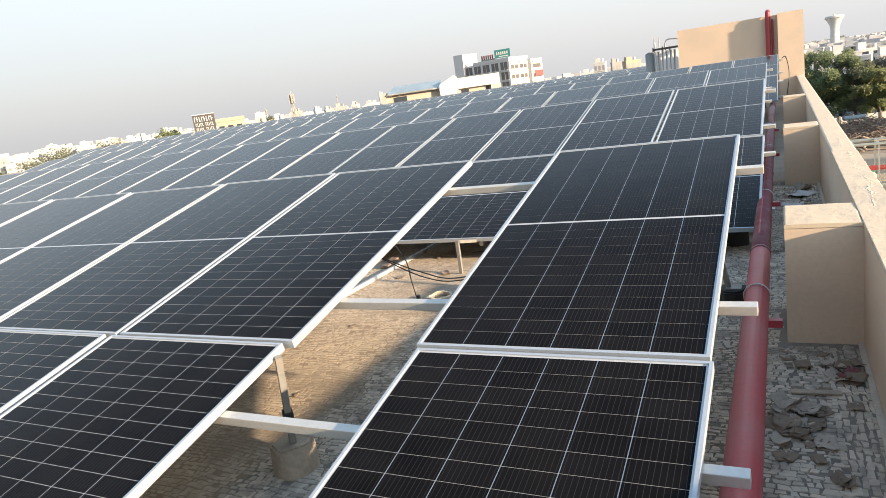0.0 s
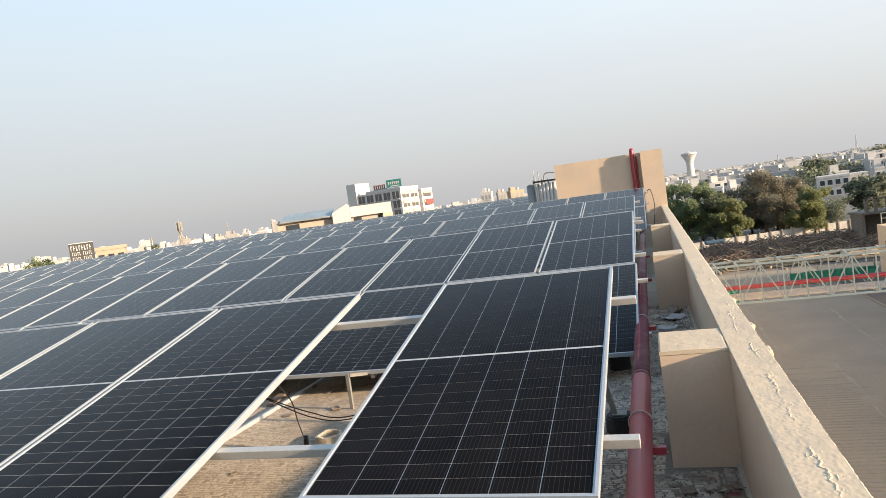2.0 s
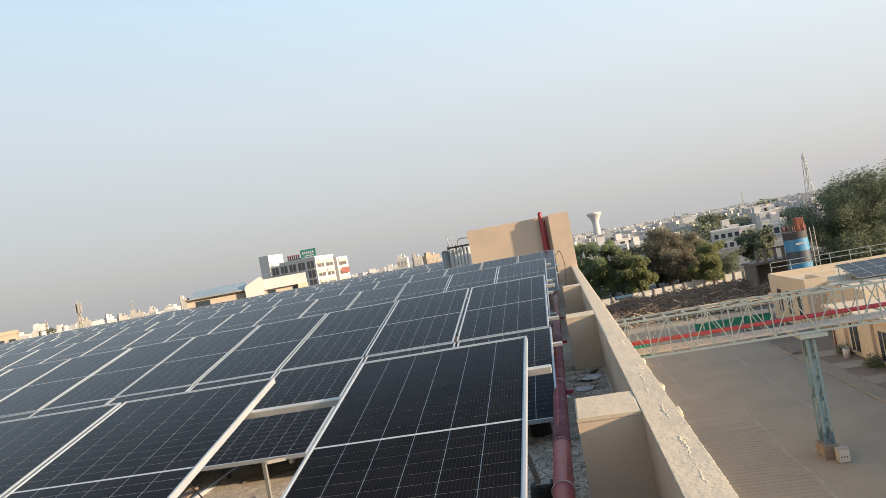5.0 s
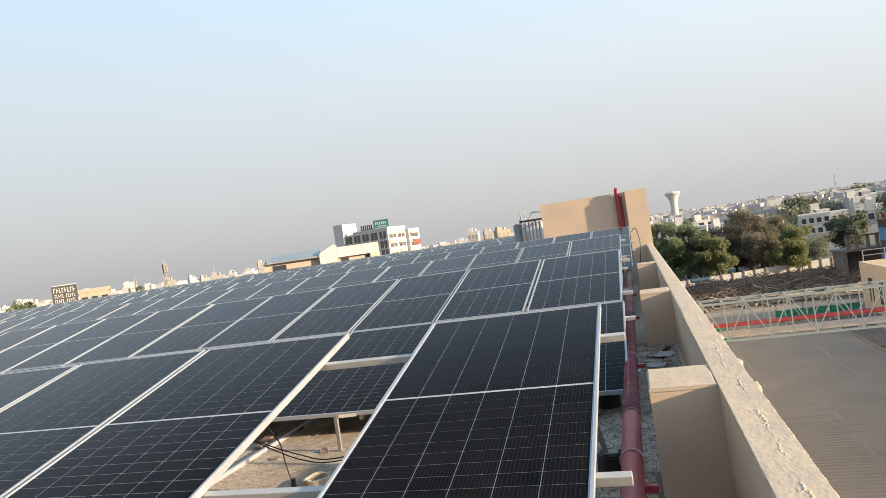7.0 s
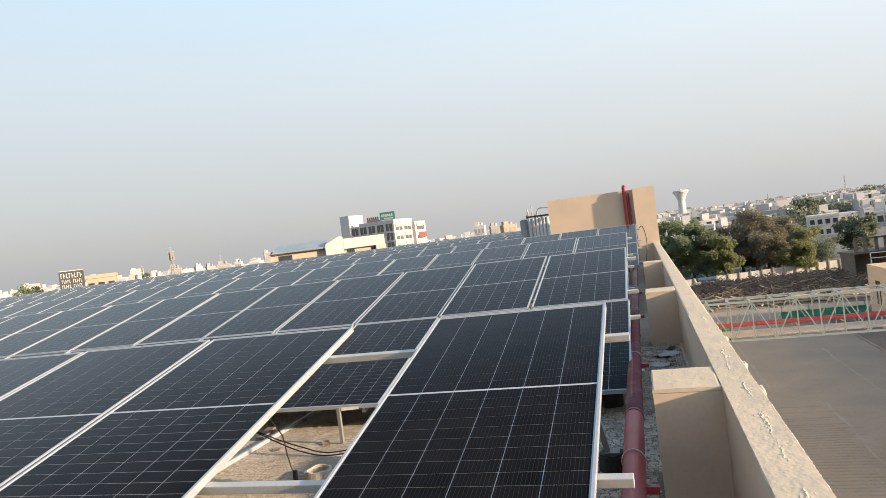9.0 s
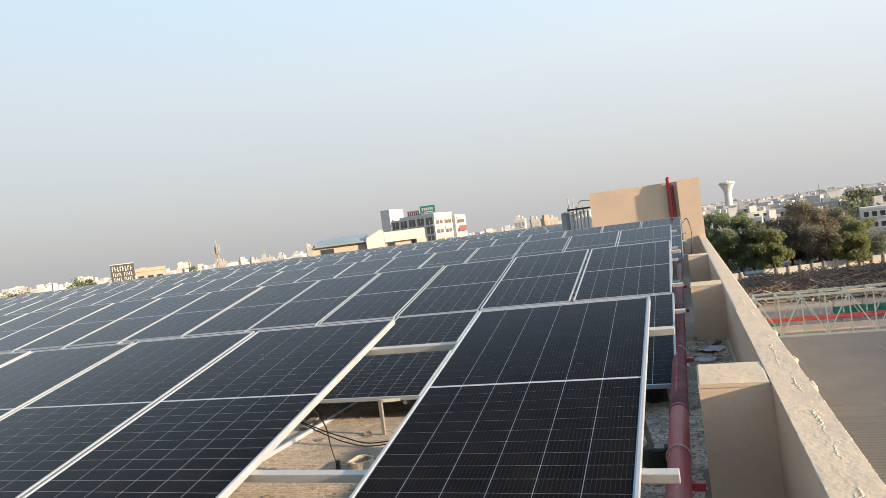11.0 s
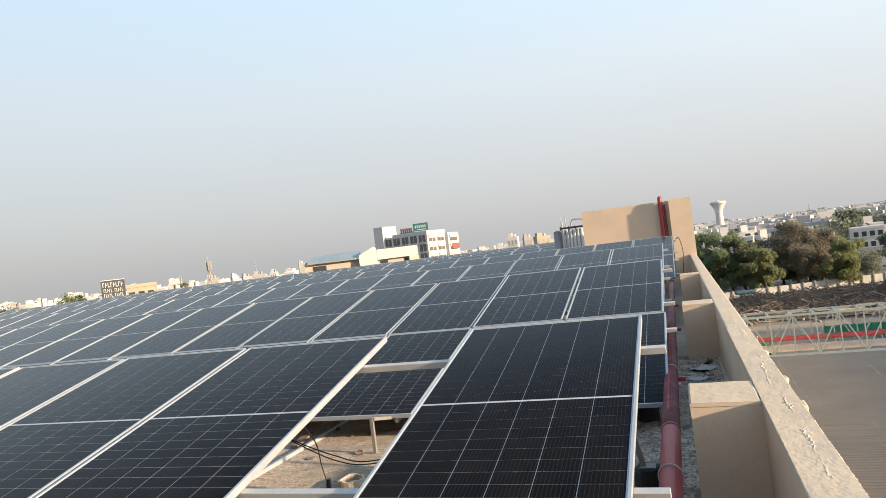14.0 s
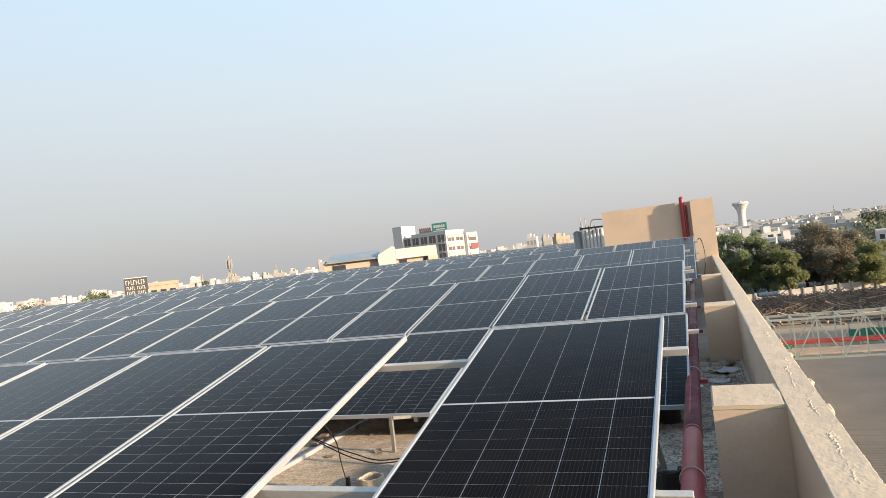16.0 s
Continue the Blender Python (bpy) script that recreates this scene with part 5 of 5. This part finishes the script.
yb = from_eye(-43.2, 112)
block("house", "pale yellow flat-roofed building beyond the panels", pose(yb.x, yb.y, GROUND, 0, 0, 40), 3.9, 5, 11.7, YELLOW, 4, 3)
low_rng = random.Random(61)
for az, d, w, hgt, wall, lab in ((-40.9, 150, 3.0, 9.9, SKYCREAM, "cream flat-roofed house near the skyline"), (-39.4, 170, 2.6, 10.3, WHITE, "white flat-roofed house near the skyline"),
                                 (-38.0, 260, 4, 12.2, SKYCREAM, "off-white flat-roofed block near the skyline"), (-49.6, 150, 2.2, 10.0, WHITE, "white flat-roofed house near the skyline"),
                                 (-47.2, 220, 3, 11.0, SKYCREAM, "cream flat-roofed house near the skyline"), (-34.4, 300, 5, 11.8, SKYCREAM, "off-white flat-roofed block near the skyline"),
                                 (-31.0, 260, 1.6, 13.6, SKYCREAM, "grey narrow block near the skyline"), (-13.1, 260, 4, 13.9, WHITE, "white roof rooms beyond the panel field"),
                                 (-11.9, 280, 3.5, 13.3, SKYCREAM, "off-white roof rooms beyond the panel field"), (-10.7, 290, 6, 13.2, CONC, "brown roof rooms beyond the panel field"),
                                 (-36.3, 320, 3, 12.2, WHITE, "white flat-roofed block near the skyline"), (-35.4, 340, 4, 11.6, SKYCREAM, "off-white flat-roofed block near the skyline"),
                                 (-33.2, 330, 3, 12.0, WHITE, "white flat-roofed block near the skyline"), (-51.5, 260, 4, 10.6, SKYCREAM, "off-white flat-roofed block near the skyline"),
                                 (-53.5, 280, 4, 10.8, WHITE, "white flat-roofed block near the skyline")):
    p = from_eye(az, d)
    hs = block("house", lab, pose(p.x, p.y, GROUND, 0, 0, -az + 20 * math.sin(az)), w, w * 0.8, hgt, wall, 4, 3, TOWN_OPEN)
    hs["group"] = "skyline houses"
    part("water_tank", rod((w * 0.2, 0, hgt + 0.5), (w * 0.2, 0, hgt + 1.5), 0.5, seg=12), WHITE if low_rng.random() < 0.6 else GALV_DULL, hs)
    part("roof_room", box(-w * 0.4, -w * 0.2, hgt + 0.5, -w * 0.05, w * 0.3, hgt + 1.9), wall, hs)


def lattice_mast(az, d, top_slope, w, label, panels):
    p = from_eye(az, d, top_slope)
    h = p.z - GROUND
    t = thing("lattice_mast", label, "mast", pose(p.x, p.y, GROUND, 0, 0, 20), "masts")
    for dx in (-1, 1):
        for dy in (-1, 1):
            part("mast_leg", rod((dx * w, dy * w, 0), (dx * w * 0.2, dy * w * 0.2, h), 0.07, seg=5), GALV_DULL, t)
    bm = bmesh.new()
    n = max(6, int(h / (w * 2.4)))
    for k in range(n):
        a, b = k / n, (k + 1) / n
        wa, wb = w * (1 - 0.8 * a), w * (1 - 0.8 * b)
        for s in (-1, 1):
            add_rod(bm, (-wa, s * wa, h * a), (wb, s * wb, h * b), 0.04, seg=4)
            add_rod(bm, (s * wa, wa, h * a), (s * wb, -wb, h * b), 0.04, seg=4)
    part("bracing", bm, GALV_DULL, t)
    for k in range(panels):
        a = 2 * math.pi * k / panels
        part("antenna", box(math.cos(a) * w * 0.9 - 0.08, math.sin(a) * w * 0.9 - 0.1, h - 1.8, math.cos(a) * w * 0.9 + 0.08, math.sin(a) * w * 0.9 + 0.1, h + 0.1), SKYCREAM, t)
    part("spire", rod((0, 0, h), (0, 0, h + 1.0), 0.04, seg=5), GALV_DULL, t)


lattice_mast(-38.2, 150, 0.030, 0.6, "grey lattice phone mast with white antennas", 5)
lattice_mast(-34.6, 330, 0.020, 0.6, "thin far lattice mast", 0)
lattice_mast(-40.4, 260, 0.014, 0.4, "thin far lattice mast", 3)
lattice_mast(19.15, 240, 0.049, 1.25, "tall lattice mast above the large tree", 0)
lattice_mast(9.5, 600, 0.006, 0.8, "thin far lattice mast above the town", 0)
lattice_mast(14.6, 700, 0.016, 0.9, "thin far lattice mast above the town", 0)

# water tower
wt = from_eye(3.3, 500)
tower = thing("water_tower", "white concrete water tower flaring towards its top", "water tower", pose(wt.x, wt.y, GROUND))
prof = ((2.7, 0), (2.5, 12), (2.35, 15), (2.5, 17), (3.05, 19), (4.0, 20.9), (5.0, 22.4), (5.2, 22.7), (5.2, 23.5), (4.9, 23.6), (4.8, 23.9), (1.0, 24.3), (0.4, 24.9))
bm = bmesh.new()
prev = None
for rr, z in prof:
    ring = [bm.verts.new((rr * math.cos(2 * math.pi * k / 40), rr * math.sin(2 * math.pi * k / 40), z)) for k in range(40)]
    if prev:
        for k in range(40):
            bm.faces.new((prev[k], prev[(k + 1) % 40], ring[(k + 1) % 40], ring[k]))
    prev = ring
bm.faces.new(prev)
part("tower_shaft", bm, WHITE, tower)
part("gallery", rod((0, 0, 22.5), (0, 0, 22.7), 5.4, seg=36), CONC, tower)

# the nearer town houses, each with windows and roof rooms
rng = random.Random(33)
spots = []
for az, d, w, hh in ((12.9, 190, 6.5, 4.9), (14.3, 196, 5, 4.6), (4.5, 200, 7, 5.4), (9.6, 190, 5.5, 4.5)):
    p = from_eye(az, d)
    spots.append(p)
    block("house", "white flat-roofed house with dark windows", pose(p.x, p.y, GROUND, 0, 0, -8), w, 7, hh, WHITE, 2, 4)["group"] = "town houses"
tries = 0
while len(spots) < 70 and tries < 3000:
    tries += 1
    az, d = rng.uniform(2, 27), rng.uniform(215, 420)
    p = from_eye(az, d)
    if any((p - q).length < 10 for q in spots):
        continue
    spots.append(p)
    w, dd, hh = rng.uniform(4.5, 8), rng.uniform(4.5, 7), rng.choice((3.2, 3.4, 4.0, 5.0, 5.8))
    wall = rng.choice((WHITE, WHITE, WHITE, WHITE, CREAM))
    hs = block("house", {WHITE: "white flat-roofed town house", CREAM: "cream flat-roofed town house", CONC: "grey flat-roofed town house"}[wall] + " with dark windows",
               pose(p.x, p.y, GROUND, 0, 0, rng.choice((0, 90, 12, -10)) + rng.uniform(-6, 6)), w, dd, hh, wall, 2 if hh > 4.5 else 1, rng.randint(2, 4))
    hs["group"] = "town houses"
    part("roof_room", box(-w / 2 + 0.5, 0, hh + 0.5, -w / 2 + 0.5 + w * 0.35, dd / 2 - 0.3, hh + 2.9), wall, hs)
    part("water_tank", rod((w * 0.25, 0, hh + 0.5), (w * 0.25, 0, hh + 1.9), 0.6, seg=10), BLACK if rng.random() < 0.6 else WHITE, hs)


def town(name, n, az0, az1, d0, d1, seed, hmin, hmax, label, power=1.0):
    """Far flat-roofed buildings with openings, too many to count."""
    r = random.Random(seed)
    verts, faces, mats = [], [], []
    for k in range(n):
        az, d = r.uniform(az0, az1), d0 * (d1 / d0) ** (r.random() ** power)
        p = from_eye(az, d)
        w, l, h = r.uniform(6, 16) * (1 + d / 2500), r.uniform(6, 14) * (1 + d / 2500), r.uniform(hmin, hmax)
        a = r.uniform(-0.3, 0.3) - radians(az) * 0.5
        ca, sa = math.cos(a), math.sin(a)

        def put(x0, y0, z0, x1, y1, z1, mi):
            b = len(verts)
            for z in (z0, z1):
                for x, y in ((x0, y0), (x1, y0), (x1, y1), (x0, y1)):
                    verts.append((p.x + x * ca - y * sa, p.y + x * sa + y * ca, GROUND + z))
            faces.extend(((b, b + 1, b + 5, b + 4), (b + 1, b + 2, b + 6, b + 5), (b + 2, b + 3, b + 7, b + 6), (b + 3, b, b + 4, b + 7), (b + 4, b + 5, b + 6, b + 7)))
            mats.extend([mi] * 5)

        put(-w / 2, -l / 2, 0, w / 2, l / 2, h, 0)
        put(-w / 2 + 1, 0, h, -w / 2 + 1 + w * r.uniform(0.2, 0.5), l / 2 - 1, h + r.uniform(1.5, 3), 0)
        nc = max(2, int(w / 4))
        for s in range(max(1, int(h / 3.2))):
            for c in range(nc):
                x = -w / 2 + (c + 0.5) * w / nc
                if r.random() < 0.75:
                    put(x - 0.7, -l / 2 - 0.08, 1 + s * 3.2, x + 0.7, -l / 2 + 0.05, 2.4 + s * 3.2, 1)
    me = bpy.data.meshes.new(name)
    me.from_pydata(verts, [], faces)
    me.materials.append(TOWN)
    me.materials.append(TOWN_OPEN)
    me.polygons.foreach_set("material_index", mats)
    return tagged(new(name, me), label, "town", kind="stuff")


town("far_town", 3200, -2, 34, 300, 2600, 5, 3.0, 7.0, "pale flat-roofed town spreading to the hazy horizon", 0.8)
town("far_skyline", 260, -66, -8, 330, 2200, 6, 8, 12.5, "pale hazy skyline of flat-roofed blocks", 0.8)
town("far_highrise", 36, -66, -28, 1300, 2600, 7, 12, 27, "pale far tower blocks on the hazy skyline", 1.0)

# woods between the far houses
r = random.Random(9)
verts, faces = [], []
for k in range(240):
    az, d = r.uniform(0, 34) if r.random() < 0.75 else r.uniform(-66, -30), 240 * (2400 / 240) ** r.random()
    p = from_eye(az, d)
    if 62 < p.y < 125 and p.x < 40:
        continue
    rad = r.uniform(1.8, 3.6) * (1 + d / 1800)
    for j in range(170):
        v = Vector((r.gauss(0, 1), r.gauss(0, 1), r.gauss(0, 1))).normalized() * rad * r.uniform(0.5, 1.1)
        c = Vector((p.x + v.x * 1.3, p.y + v.y, GROUND + rad * 0.9 + v.z * 0.85))
        u = Vector((r.gauss(0, 1), r.gauss(0, 1), r.gauss(0, 1))).normalized()
        w = u.orthogonal().normalized()
        s = rad * 0.17
        b = len(verts)
        verts += [tuple(c - u * s), tuple(c + w * s * 0.6), tuple(c + u * s), tuple(c - w * s * 0.6)]
        faces.append((b, b + 1, b + 2, b + 3))
me = bpy.data.meshes.new("far_trees")
me.from_pydata(verts, [], faces)
me.materials.append(LEAF_D)
tagged(new("far_trees", me), "scattered dark green trees among far houses", "trees", kind="stuff")

# ---- broken tile mosaic on the roof ----
rng = random.Random(77)


def tile_corners(cx, cy, w, d):
    return [(cx + sx * w / 2 + rng.uniform(-0.008, 0.008), cy + sy * d / 2 + rng.uniform(-0.006, 0.006)) for sx, sy in ((-1, -1), (1, -1), (1, 1), (-1, 1))]


def tile_mesh(verts, faces, cs, h, o=(0, 0)):
    b = len(verts)
    verts.extend([(x - o[0], y - o[1], 0.001) for x, y in cs] + [(x - o[0] + (o2[0] - x) * 0.08, y - o[1] + (o2[1] - y) * 0.08, h) for x, y in cs for o2 in [(sum(c[0] for c in cs) / 4, sum(c[1] for c in cs) / 4)]])
    faces.extend(((b, b + 1, b + 5, b + 4), (b + 1, b + 2, b + 6, b + 5), (b + 2, b + 3, b + 7, b + 6), (b + 3, b, b + 4, b + 7), (b + 4, b + 5, b + 6, b + 7)))


bed = solid("floor_tiles", box(-3.4, -1.6, 0.0, PX0 - 0.002, 7.2, 0.002), GROUT, "dusty mosaic of broken pale tiles on the roof", "tiles", kind="structure")
part("dust_bed", box(-3.4, -1.6, 0.002, -1.0, 7.2, 0.0026), DUST, bed, "fine tan dust filling the joints")
verts, faces, singles = [], [], 0
dverts, dfaces = [], []


def lay(x, y, w, d):
    """One tile of the wandering rows; the nearest few are single pieces."""
    global singles
    if 1.33 < x + w and any(by - 0.02 < y + d and y < by + bd + 0.02 for by, bd in BUTTS) or rng.random() > 0.95:
        return
    dx, dy = 0.022 * noise.noise((x * 5, y * 5, 1)), 0.02 * noise.noise((x * 4, y * 4, 8))
    cs = tile_corners(x + w / 2 + dx * (x < 1.5), y + d / 2 + dy, w - 0.005, d - 0.005)
    h = (0.0045 + rng.uniform(0, 0.002)) if x > -0.9 else 0.0034 + rng.uniform(0, 0.0007)
    if singles < 295 and 1.30 < x < 1.68 and 0.3 < y < 1.5:
        v1, f1 = [], []
        tile_mesh(v1, f1, cs, h, (x, y))
        me = bpy.data.meshes.new("tile")
        me.from_pydata(v1, [], f1)
        me.materials.append(TILE_ONE)
        ob = new("tile", me)
        ob.parent = bed
        ob.location = (x, y, 0)
        singles += 1
    elif x > -1.05 + 0.25 * noise.noise((x * 2, y * 2, 4)):
        tile_mesh(verts, faces, cs, h)
    else:
        tile_mesh(dverts, dfaces, cs, h)


y = -1.58
while y < 7.15:
    d = rng.uniform(0.022, 0.040)
    x = -3.38 + rng.random() * 0.03
    while x < 1.54:
        w = rng.uniform(0.022, 0.062)
        lay(x, y, w, d)
        x += w
    y += d
# rows laid lengthways beside the parapet
x = 1.54
while x < PX0 - 0.04:
    w = rng.uniform(0.024, 0.036)
    y = -1.58
    while y < 7.1:
        d = rng.uniform(0.028, 0.08)
        lay(x, y, w, d)
        y += d
    x += w
for vv, ff, mm in ((verts, faces, TILE), (dverts, dfaces, TILE_DUSTY)):
    me = bpy.data.meshes.new("tile_field")
    me.from_pydata(vv, [], ff)
    me.materials.append(mm)
    tf = new("tile_field", me)
    tf.parent = bed
    tf["kind"] = "stuff"
